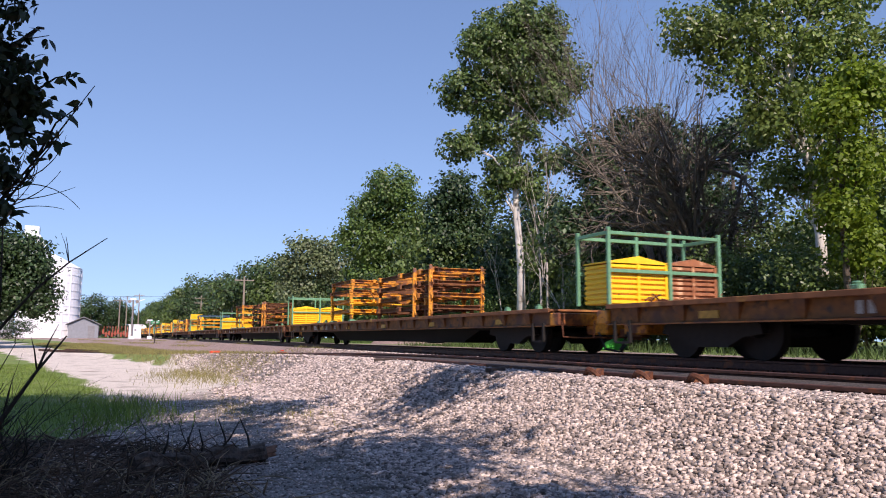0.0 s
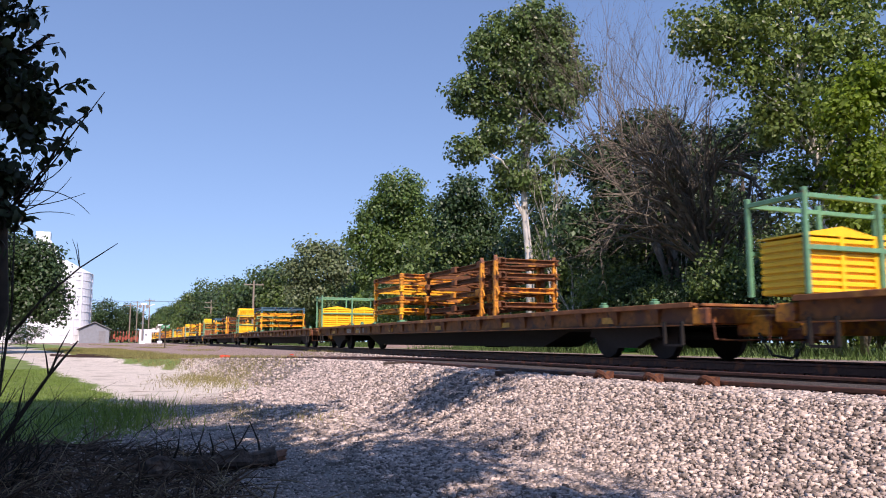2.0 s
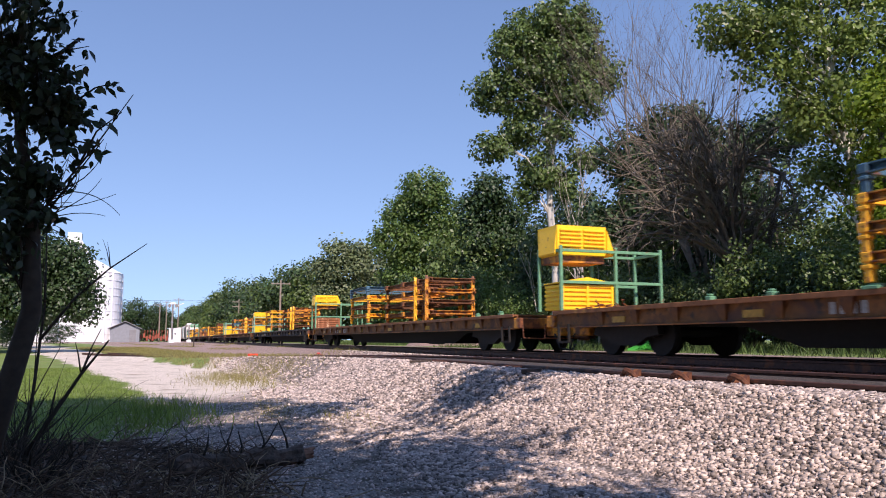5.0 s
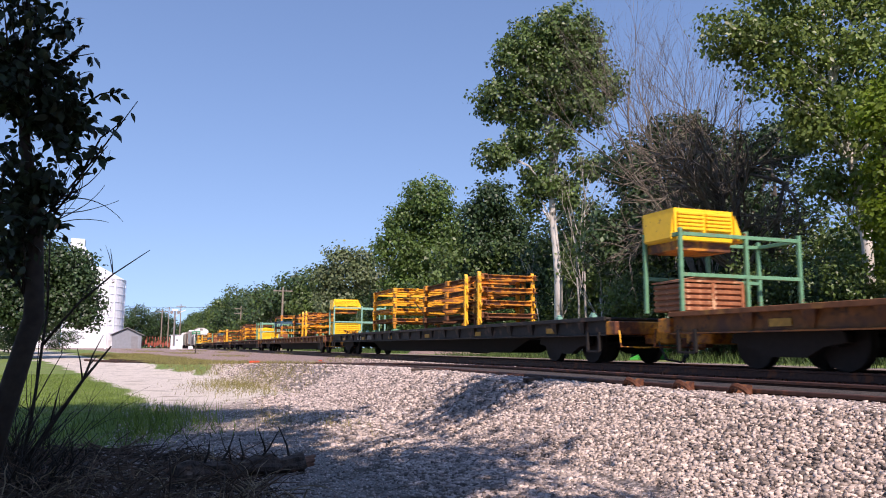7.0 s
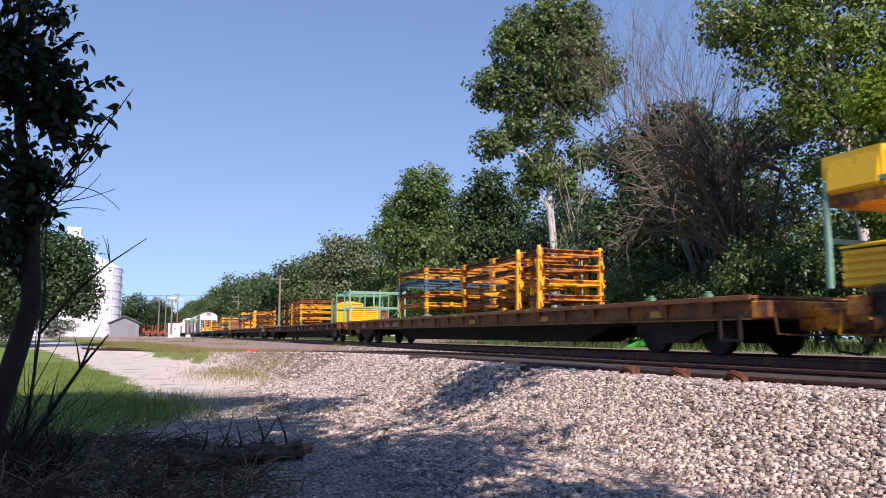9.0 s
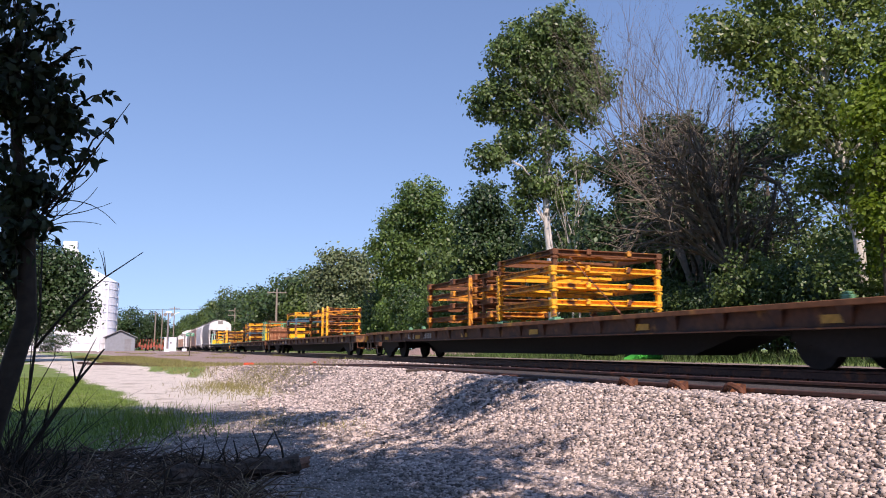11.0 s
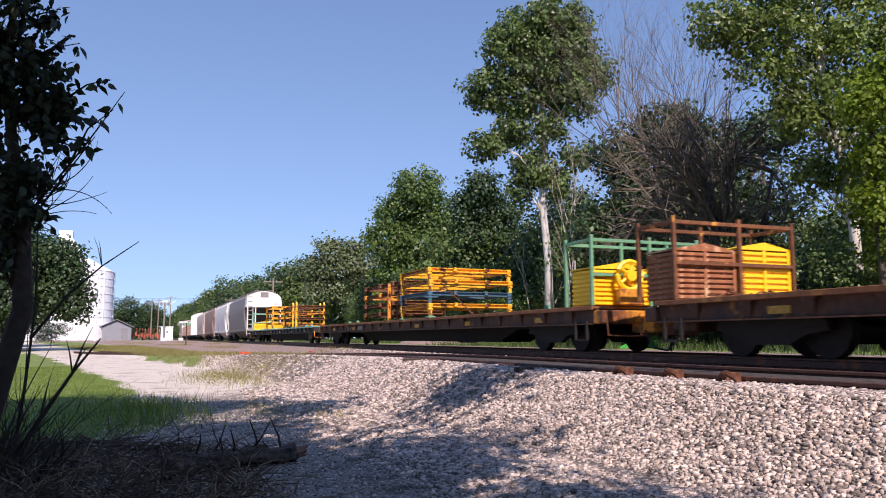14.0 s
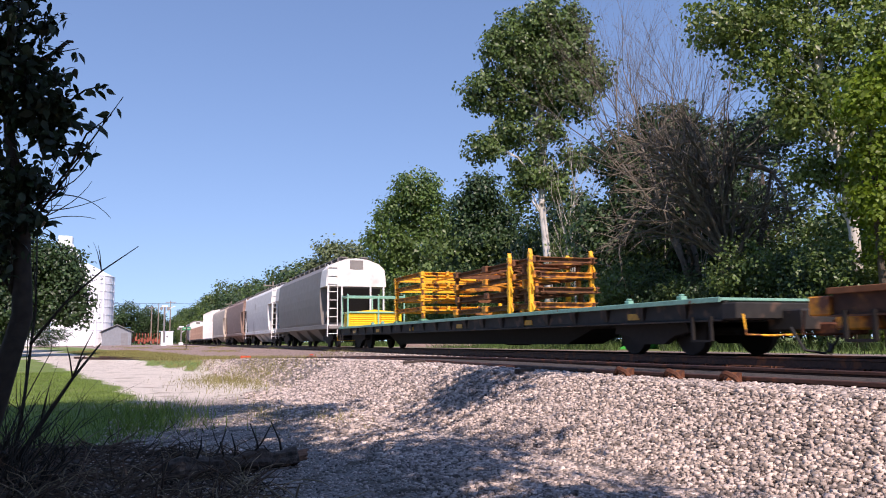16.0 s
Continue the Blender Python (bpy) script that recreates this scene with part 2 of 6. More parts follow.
# ---- ground ----
def ground_sheet():
    xs = np.unique(np.concatenate([np.linspace(-900, -60, 15), np.linspace(-60, -6, 28), np.linspace(-6, 14, 101), np.linspace(14, 60, 24), np.linspace(60, 900, 15)]))
    ys = np.unique(np.concatenate([np.linspace(-300, -12, 10), np.linspace(-12, 0, 9), np.linspace(0, 45, 151), np.linspace(45, 160, 60), np.linspace(160, 2500, 24)]))
    X, Y = np.meshgrid(xs, ys, indexing="ij")
    Z = land(X, Y)
    n, m = X.shape
    verts = np.stack([X.ravel(), Y.ravel(), Z.ravel()], 1)
    idx = np.arange(n * m).reshape(n, m)
    faces = np.stack([idx[:-1, :-1].ravel(), idx[1:, :-1].ravel(), idx[1:, 1:].ravel(), idx[:-1, 1:].ravel()], 1)
    me = mesh("ground", verts.tolist(), faces.tolist(), "ballast", True)
    # surface kind by the plan: grass, gravel drive, ballast, bare soil under the shrubs
    def attr(name, values):
        a = me.attributes.new(name, "FLOAT", "POINT")
        a.data.foreach_set("value", np.clip(values, 0, 1).astype(np.float32).ravel())
    edge = 0.25 * np.sin(Y * 1.7) + 0.2 * np.sin(Y * 0.63 + 1)
    drive_l = np.interp(Y, [0, 8, 9.5, 12, 16.5, 29, 47, 82, 117, 200], [-3.0, -0.6, 0.4, 0.3, -0.05, -2.0, -5.0, -12, -20, -60]) + edge * 0.5
    drive_r = np.interp(Y, [0, 14, 20, 26, 35, 47, 82, 117, 200], [9, 9, 3.4, 1.8, 0.4, -1.4, -8, -14, -50]) + edge * 0.5
    grass_left = 1 - ease(-0.4, 0.2, X - drive_l)
    grass_mid = ease(-0.2, 0.4, X - drive_r) * (1 - ease(-0.4, 0.6, X - np.maximum(spur_x(Y) - 2.6 + 2 * ease(26, 40, Y), 0) - 6.5 * ease(24, 50, Y))) * ease(16, 21, Y)
    wedge_end = ease(28, 40, Y) * ease(4.2, 6.6, X - drive_r)
    grass_mid = grass_mid * (1 - wedge_end)
    beyond = ease(12.6, 13.8, X)
    far = ease(160, 200, Y) * (1 - ease(6, 7, X))
    attr("grass", np.maximum.reduce([grass_left, grass_mid, beyond, far]))
    attr("mulch", 1 - ease(-0.25, 0.25, X - np.interp(Y, [0, 4, 5.2, 7, 7.6, 8.6, 9.5], [0.0, 0.3, 0.6, 1.2, 0.3, -0.6, -3.0])) - ease(9.2, 9.6, Y))
    attr("pink", np.maximum(ease(6.4, 7.2, X), wedge_end) * (1 - ease(12, 12.6, X)))
    # main line strip darkened for shade beneath the train; between siding rails, grime
    attr("shade_and_grime", np.maximum(1 - ease(1.5, 1.9, np.abs(X - MAIN_X)), (1 - ease(0.78, 0.98, np.abs(X - spur_x(Y)))) * (1 - ease(45, 52, Y))))
    # nearer drive, darkened about as far out as the tree shade reaches
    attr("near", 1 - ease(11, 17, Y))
    attr("drive", (1 - ease(1.9, 3.2, X)) * np.ones_like(Y))
    return me


def ground_material():
    m = bpy.data.materials.new("ground")
    m.use_nodes = True
    nt = m.node_tree
    N, L = nt.nodes, nt.links
    bsdf = N["Principled BSDF"]
    tc = N.new("ShaderNodeTexCoord")

    def tex(scale, det=6.0):
        n = N.new("ShaderNodeTexNoise")
        n.inputs["Scale"].default_value, n.inputs["Detail"].default_value = scale, det
        L.new(tc.outputs["Object"], n.inputs["Vector"])
        return n.outputs["Fac"]

    def ramp(v, lo, hi):
        r = N.new("ShaderNodeMapRange")
        r.inputs[1].default_value, r.inputs[2].default_value = lo, hi
        L.new(v, r.inputs[0])
        return r.outputs[0]

    def mix(fac, a, b):
        x = N.new("ShaderNodeMix")
        x.data_type = "RGBA"
        for s, v in ((x.inputs[0], fac), (x.inputs[6], a), (x.inputs[7], b)):
            if isinstance(v, tuple):
                s.default_value = (*v, 1)
            elif isinstance(v, float):
                s.default_value = v
            else:
                L.new(v, s)
        return x.outputs[2]

    def attr(name):
        a = N.new("ShaderNodeAttribute")
        a.attribute_name = name
        return a.outputs["Fac"]

    def soft(name, scale=3.0, amount=0.7):
        """A plan area with a ragged edge."""
        add = N.new("ShaderNodeMath")
        add.operation = "ADD"
        L.new(attr(name), add.inputs[0])
        mul = N.new("ShaderNodeMath")
        mul.operation = "MULTIPLY_ADD"
        L.new(tex(scale), mul.inputs[0])
        mul.inputs[1].default_value, mul.inputs[2].default_value = amount, -amount * 0.5
        L.new(mul.outputs[0], add.inputs[1])
        return ramp(add.outputs[0], 0.35, 0.65)

    vor = N.new("ShaderNodeTexVoronoi")
    vor.inputs["Scale"].default_value = 24
    L.new(tc.outputs["Object"], vor.inputs["Vector"])
    sep = N.new("ShaderNodeSeparateColor")
    L.new(vor.outputs["Color"], sep.inputs[0])
    gravel = mix(sep.outputs[0], (0.14, 0.115, 0.1), (0.46, 0.4, 0.37))
    gravel = mix(ramp(vor.outputs["Distance"], 0.35, 0.75), gravel, (0.1, 0.085, 0.075))
    drive = mix(ramp(tex(45), 0.35, 0.65), (0.48, 0.42, 0.35), (0.78, 0.7, 0.61))
    drive = mix(ramp(tex(1.3), 0.54, 0.7), drive, (0.3, 0.26, 0.2))
    drive = mix(ramp(tex(9), 0.6, 0.72), drive, (0.22, 0.18, 0.14))
    # dirtier grey gravel close by, with tree shade also put into its tone
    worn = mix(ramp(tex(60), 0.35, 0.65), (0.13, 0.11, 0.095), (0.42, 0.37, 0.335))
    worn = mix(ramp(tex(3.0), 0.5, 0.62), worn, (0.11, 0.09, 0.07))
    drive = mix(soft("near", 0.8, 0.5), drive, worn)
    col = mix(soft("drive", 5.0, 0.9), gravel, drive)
    pink = mix(ramp(tex(16), 0.35, 0.65), (0.17, 0.12, 0.1), (0.42, 0.31, 0.27))
    col = mix(attr("pink"), col, pink)
    # dark brown holds the train's shade on the main line, dirt on the siding
    col = mix(attr("shade_and_grime"), col, mix(ramp(tex(20), 0.35, 0.65), (0.025, 0.02, 0.018), (0.09, 0.07, 0.06)))
    grass = mix(ramp(tex(2.2), 0.35, 0.65), (0.1, 0.16, 0.028), (0.19, 0.26, 0.06))
    grass = mix(ramp(tex(0.5), 0.55, 0.75), grass, (0.24, 0.22, 0.1))
    col = mix(soft("grass", 2.5, 0.8), col, grass)
    mulch = mix(ramp(tex(30), 0.3, 0.7), (0.03, 0.022, 0.017), (0.12, 0.085, 0.062))
    col = mix(soft("mulch", 3.0, 0.6), col, mulch)
    L.new(col, bsdf.inputs["Base Color"])
    bsdf.inputs["Roughness"].default_value = 0.95
    b = N.new("ShaderNodeBump")
    b.inputs["Strength"].default_value, b.inputs["Distance"].default_value = 1.0, 0.03
    L.new(tex(35, 8.0), b.inputs["Height"])
    L.new(b.outputs[0], bsdf.inputs["Normal"])
    return m


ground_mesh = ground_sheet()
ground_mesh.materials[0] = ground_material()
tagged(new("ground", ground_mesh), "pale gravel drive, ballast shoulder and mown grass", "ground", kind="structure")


def stones(name, n, xr, yr, size, weight, seed, label, material="stone", lift=0.3):
    rng = np.random.default_rng(seed)
    x, y = rng.uniform(*xr, n), rng.uniform(*yr, n)
    keep = rng.uniform(0, 1, n) < weight(x, y)
    x, y = x[keep], y[keep]
    n = len(x)
    s = size * rng.uniform(0.55, 1.35, n) * 0.5
    cube = np.array([(a, b, c) for a in (-1, 1) for b in (-1, 1) for c in (-1, 1)], float)
    v = cube[None] * rng.uniform(0.3, 1.0, (n, 8, 3)) * s[:, None, None] * np.stack([rng.uniform(0.9, 1.7, n), rng.uniform(0.7, 1.2, n), rng.uniform(0.45, 0.85, n)], 1)[:, None]
    a = np.stack([rng.uniform(0, np.pi, n), rng.normal(0, 0.5, n)], 1)
    c0, s0, c1, s1 = np.cos(a[:, 0]), np.sin(a[:, 0]), np.cos(a[:, 1]), np.sin(a[:, 1])
    r1 = np.zeros((n, 3, 3)); r1[:, 0, 0] = c0; r1[:, 0, 1] = -s0; r1[:, 1, 0] = s0; r1[:, 1, 1] = c0; r1[:, 2, 2] = 1
    r2 = np.zeros((n, 3, 3)); r2[:, 0, 0] = 1; r2[:, 1, 1] = c1; r2[:, 1, 2] = -s1; r2[:, 2, 1] = s1; r2[:, 2, 2] = c1
    v = np.einsum("nij,nkj->nki", r1 @ r2, v)
    v += np.stack([x, y, land(x, y) + s * lift], 1)[:, None]
    f = np.array([(0, 1, 3, 2), (4, 6, 7, 5), (0, 4, 5, 1), (2, 3, 7, 6), (0, 2, 6, 4), (1, 5, 7, 3)])
    faces = (f[None] + (np.arange(n) * 8)[:, None, None]).reshape(-1, 4)
    me = bpy.data.meshes.new(name)
    me.vertices.add(n * 8)
    me.vertices.foreach_set("co", v.astype(np.float32).ravel())
    me.loops.add(len(faces) * 4)
    me.loops.foreach_set("vertex_index", faces.astype(np.int32).ravel())
    me.polygons.add(len(faces))
    me.polygons.foreach_set("loop_start", np.arange(0, len(faces) * 4, 4, dtype=np.int32))
    me.materials.append(M[material])
    me.update()
    me.validate()
    return tagged(new(name, me), label, "ballast", kind="stuff")


# ---- tracks ----
RAIL_RING = [(-0.07, -0.17), (0.07, -0.17), (0.07, -0.155), (0.012, -0.135), (0.012, -0.04), (0.036, -0.03), (0.036, -0.006), (0.028, 0.0),
             (-0.028, 0.0), (-0.036, -0.006), (-0.036, -0.03), (-0.012, -0.04), (-0.012, -0.135), (-0.07, -0.155)]


def swept_rail(path):
    """path: (x, y, z of the head, heading)"""
    v, f, n = [], [], len(RAIL_RING)
    for x, y, z, h in path:
        v += [(x + p * math.cos(h), y - p * math.sin(h), z + q) for p, q in RAIL_RING]
    for i in range(len(path) - 1):
        f += [(i * n + k, i * n + (k + 1) % n, (i + 1) * n + (k + 1) % n, (i + 1) * n + k) for k in range(n)]
    f += [tuple(range(n)), tuple(range((len(path) - 1) * n, len(path) * n))[::-1]]
    b = Build()
    b.add(v, f)
    return b


def track(name, label, centre, level, y0, y1, steps, tie_range, rail_material):
    t = thing(name, label, "railway track", kind="structure")
    ys = np.linspace(y0, y1, steps)
    for side in (-0.7535, 0.7535):
        path = []
        for y in ys:
            h = math.atan2(float(centre(y + 0.1) - centre(y - 0.1)), 0.2)
            path.append((float(centre(y)) + side * math.cos(h), y - side * math.sin(h), float(level(y)), h))
        part("rail", swept_rail(path), rail_material, t)
    tie = Build().box(-1.3, 1.3, -0.11, 0.11, -0.15, 0.0, 0.012).mesh("sleeper", "tie")
    plate = Build().box(-0.19, 0.19, -0.09, 0.09, 0.0, 0.015)
    for sx in (-0.13, 0.13):
        plate.box(sx - 0.015, sx + 0.015, -0.06, -0.03, 0.015, 0.05).box(sx - 0.015, sx + 0.015, 0.03, 0.06, 0.015, 0.05)
    plate = plate.mesh("tie_plate", "rust")
    rng = random.Random(5)
    y = tie_range[0]
    while y < tie_range[1]:
        h = math.atan2(float(centre(y + 0.1) - centre(y - 0.1)), 0.2)
        s = new("sleeper", tie)
        s.parent = t
        s.matrix_basis = pose(float(centre(y)) + rng.uniform(-0.06, 0.06), y, float(level(y)) - 0.187, 0, 0, -math.degrees(h) + rng.uniform(-1.2, 1.2))
        for side in (-0.7535, 0.7535):
            p = new("tie_plate", plate)
            p.parent = s
            p.location = (side, 0, 0)
        y += 0.53 + rng.uniform(-0.03, 0.03)
    return t


main_track = track("main_track", "main line track with worn steel rails on timber sleepers", lambda y: MAIN_X + 0 * y, lambda y: RAIL_Z + 0 * y, -60, 900, 3, (2, 60), "rail")
spur = track("spur_track", "rusty siding track curving away through grass", spur_x, spur_z, -40, 52, 70, (0.5, 44), "rail")


def rail_anchor(y):
    """Rusty curved brace fixed against the foot of the near rail."""
    x = float(spur_x(y)) - 0.7535
    t = thing("rail_brace", "rusty curved steel brace bolted to siding rail", "rail brace", (x - 0.1, y, RAIL_Z - 0.1), "rail braces along the siding")
    arc = [(-0.13 + 0.02 * math.sin(k), 0.125 * math.cos(math.pi * k / 8), 0.02 + 0.11 * math.sin(math.pi * k / 8)) for k in range(9)]
    part("arch", Build().tube(arc, 0.024, 6), "rust", t)
    part("foot", Build().box(-0.2, 0.04, -0.2, 0.2, -0.02, 0.015, 0.008), "rust", t)
    part("wedge", Build().prism([(-0.08, 0.0), (0.06, 0.0), (0.06, 0.13)], "y", 0.05, 0.16), "rust", t)


for q in (6.26, 5.58, 4.94):
    rail_anchor(q)


def joint_bar(y, side=-1):
    x = float(spur_x(y)) + side * 0.7535
    t = thing("joint_bar", "rusty bolted rail joint bar on siding rail", "joint bar", (x - 0.045 , y, float(spur_z(y)) - 0.05), "joint bars")
    part("bar", Build().box(-0.02, 0.02, -0.3, 0.3, -0.035, 0.035, 0.01), "rust", t)
    for k in range(4):
        part("bolt", Build().cyl((-0.225 + 0.15 * k, 0), 0.015, "x", -0.05, -0.015, 6), "rust", t)


for q in (9.0, 11.6):
    joint_bar(q)


# ---- train ----
SPEED = 16.2
COUPLINGS = [-15.0, 13.3, 41.5, 69.6, 97.8, 126.0, 154.2, 182.6, 211.0, 239.5, 268.1, 296.3]
movers = []


def rides(ob, s):
    movers.append((ob, ob.location.copy(), s))
    return ob


BOGIE = {}


def bogie_meshes():
    if BOGIE:
        return BOGIE
    w = Build()
    for x in (-0.75, 0.75):
        sgn = 1 if x > 0 else -1
        ring = [(0.43 * math.cos(k * math.tau / 20), 0.43 * math.sin(k * math.tau / 20)) for k in range(20)]
        w.prism(ring, "x", x - 0.06, x + 0.06)
        ring2 = [(0.455 * math.cos(k * math.tau / 20), 0.455 * math.sin(k * math.tau / 20)) for k in range(20)]
        w.prism(ring2, "x", x - sgn * 0.06 - 0.015, x - sgn * 0.06 + 0.015)
    w.cyl((0, 0), 0.08, "x", -1.0, 1.0, 10)
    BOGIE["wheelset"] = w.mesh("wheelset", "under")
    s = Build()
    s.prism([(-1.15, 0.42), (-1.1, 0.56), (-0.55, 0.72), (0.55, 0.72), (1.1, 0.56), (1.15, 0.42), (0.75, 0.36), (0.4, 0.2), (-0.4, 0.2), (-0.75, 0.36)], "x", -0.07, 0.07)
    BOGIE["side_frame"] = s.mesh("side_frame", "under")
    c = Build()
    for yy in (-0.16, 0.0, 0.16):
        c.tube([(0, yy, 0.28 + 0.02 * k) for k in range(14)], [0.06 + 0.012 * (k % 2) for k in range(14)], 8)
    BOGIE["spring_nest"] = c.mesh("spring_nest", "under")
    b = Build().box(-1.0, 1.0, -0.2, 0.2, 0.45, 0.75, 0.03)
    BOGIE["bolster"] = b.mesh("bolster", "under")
    return BOGIE


def bogie(parent, y, z=RAIL_Z):
    g = bogie_meshes()
    root = part("bogie", g["bolster"], None, parent, at=(0, y, z))
    for dy in (-0.88, 0.88):
        part("wheelset", g["wheelset"], None, root, at=(0, dy, 0.43))
    for sx in (-1, 1):
        part("side_frame", g["side_frame"], None, root, at=(sx * 0.99, 0, 0))
        part("spring_nest", g["spring_nest"], None, root, at=(sx * 0.99, 0, 0))
    return root


def flat_car(front, length, paint, deck_paint, end_paint, label, ribs=True):
    """Long bulkhead-less flat car; its origin is the front coupling on the ground line."""
    car = thing("flat_car", label, "flat car", (MAIN_X, 0, 0), "flat cars of the train")
    a, e, hw, z = 1.05, length - 1.05, 1.4, DECK_Z
    part("deck", Build().box(-hw, hw, a, e, z - 0.05, z, 0.008), deck_paint, car, "rust-stained steel deck")
    lip = Build().box(-hw - 0.012, -hw + 0.03, a, e, z - 0.075, z + 0.012, 0.008).box(hw - 0.03, hw + 0.012, a, e, z - 0.075, z + 0.012, 0.008)
    part("edge_rail", lip, deck_paint, car)
    for sx in (-1, 1):
        sill = Build()
        sill.prism([(sx * (hw - 0.16), z - 0.05), (sx * (hw - 0.1), z - 0.05), (sx * (hw - 0.1), z - 0.34), (sx * (hw - 0.02), z - 0.36), (sx * (hw - 0.02), z - 0.38), (sx * (hw - 0.16), z - 0.38)], "y", a, e)
        part("side_sill", sill, paint, car)
        if ribs:
            rib = Build().prism([(0, -0.075), (0.0, -0.1), (0.085, -0.34), (0.11, -0.34), (0.11, -0.075)], "y", -0.13, 0.13)
            tri = Build()
            tri.add([(0, -0.14, -0.075), (0, 0.14, -0.075), (0.09, 0.05, -0.34), (0.09, -0.05, -0.34), (0.12, -0.14, -0.075), (0.12, 0.14, -0.075), (0.12, 0.05, -0.34), (0.12, -0.05, -0.34)],
                    [(0, 1, 2, 3), (4, 7, 6, 5), (0, 3, 7, 4), (1, 5, 6, 2), (0, 4, 5, 1), (3, 2, 6, 7)])
            me = tri.mesh("stake_pocket", paint)
            y = a + 1.0
            while y < e - 0.8:
                ob = part("stake_pocket", me, None, car, at=(sx * hw, y, z))
                if sx > 0:
                    ob.rotation_euler = (0, 0, math.pi)
                y += 1.22
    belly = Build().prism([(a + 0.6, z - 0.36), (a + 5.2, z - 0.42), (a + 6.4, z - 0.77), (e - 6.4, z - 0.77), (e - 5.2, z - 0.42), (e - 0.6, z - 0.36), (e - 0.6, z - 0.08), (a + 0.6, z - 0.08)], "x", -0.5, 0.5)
    part("centre_sill", belly, "under", car, "dark fish-belly centre sill with shade in its colour")
    for end, sg in ((a, -1), (e, 1)):
        body = Build().box(-hw + 0.02, hw - 0.02, min(end, end + sg * 0.35), max(end, end + sg * 0.35), z - 0.36, z - 0.09, 0.02)
        body.box(-0.45, 0.45, min(end, end + sg * 0.75), max(end, end + sg * 0.75), z - 0.55, z - 0.2, 0.03)
        sill = part("end_sill", body, end_paint, car, "chipped painted end sill")
        rod = Build()
        rod.tube([(-hw + 0.05, end + sg * 0.45, z - 0.28), (-hw + 0.05, end + sg * 0.5, z - 0.6), (-0.9, end + sg * 0.55, z - 0.62), (-0.3, end + sg * 0.6, z - 0.6)], 0.018, 6)
        part("uncoupling_lever", rod, "yellow" if paint == "darksill" else "rust", car)
        st = Build()
        for dy in (0.25, 0.7):
            st.box(-hw - 0.01, -hw + 0.04, end - sg * dy - 0.025, end - sg * dy + 0.025, z - 0.7, z - 0.3)
        st.box(-hw - 0.01, -hw + 0.04, min(end - sg * 0.25, end - sg * 0.7), max(end - sg * 0.25, end - sg * 0.7), z - 0.72, z - 0.68)
        part("stirrup_step", st, "under", car)
        knuckle = Build().box(-0.1, 0.1, min(end + sg * 0.6, end + sg * 1.06), max(end + sg * 0.6, end + sg * 1.06), z - 0.62, z - 0.42, 0.03)
        knuckle.cyl((0.05, end + sg * 1.03), 0.13, "z", z - 0.66, z - 0.38, 10)
        part("coupler", knuckle, "rust", car)
        hose = Build().tube([(-0.5, end + sg * 0.55, z - 0.5), (-0.5, end + sg * 0.8, z - 0.85), (-0.3, end + sg * 1.0, z - 0.9), (-0.2, end + sg * 1.1, z - 0.75)], 0.025, 6)
        part("air_hose", hose, "black", car)
        bogie(car, end - sg * 2.35)
    plate = Build().box(-0.006, 0.006, -0.22, 0.22, -0.06, 0.06).mesh("reflector_plate", "reflector")
    for u in (3.5, 7.9, 12.3, 16.7, 20.9, 24.6):
        part("reflector_plate", plate, None, car, "faded yellow reflector plate", at=(-hw + 0.085, u, z - 0.24))
    tank = Build().cyl((0.75, z - 0.62), 0.2, "y", length * 0.42, length * 0.47, 12)
    part("air_reservoir", tank, "under", car)
    rides(car, front)
    return car


def tie_down(car_s, y, x, kind):
    t = thing("deck_chock", "grey-green steel tie-down pedestal on flat car deck", "tie-down", (MAIN_X + x, 0, DECK_Z), "deck tie-downs")
    part("pedestal", Build().box(-0.06, 0.06, -0.07, 0.07, 0.012, 0.09, 0.012), kind, t)
    part("cap", Build().box(-0.04, 0.04, -0.045, 0.045, 0.09, 0.13, 0.012), kind, t)
    rides(t, car_s + y)


# painting of each car: sill, deck, end, label
LOOKS = [("sill", "deck", "worn"), ("sill", "deck", "worn"), ("sill", "deck", "worn"), ("sill", "deck", "worn"), ("sill", "deck", "worn"),
         ("darksill", "darksill", "worn"), ("sill", "deck", "worn"), ("brownsill", "deck", "worn"), ("brownsill", "deck", "brownsill"), ("brownsill", "deck", "worn"),
         ("darksill", "teal", "darksill")]
LABELS = {"brownsill": "heavily rusted brown long flat car loaded with steel racks", "sill": "rust-streaked yellow long flat car loaded with steel racks", "darksill": "sooty black long flat car loaded with steel racks"}
cars = []
for k, (paint, deckp, endp) in enumerate(LOOKS):
    s0, s1 = COUPLINGS[k], COUPLINGS[k + 1]
    cars.append(flat_car(s0, s1 - s0, paint, deckp, endp, LABELS[paint]))
    ped = "teal" if paint == "darksill" else "green"
    for u in ((1.9, 3.4) if k % 2 else (2.3, 3.9)):
        tie_down(s0, u, -1.15, ped)
    for u in (20.6, 22.0):
        tie_down(s0, u, -1.2, ped)


# ---- the steel racks ----
def channel(h):
    """Outline of a rolled channel, flanges to the outside; first number is the way inwards."""
    return [(0.05, 0), (-0.05, 0), (-0.05, 0.022), (0.03, 0.028), (0.03, h - 0.028), (-0.05, h - 0.022), (-0.05, h), (0.05, h)]


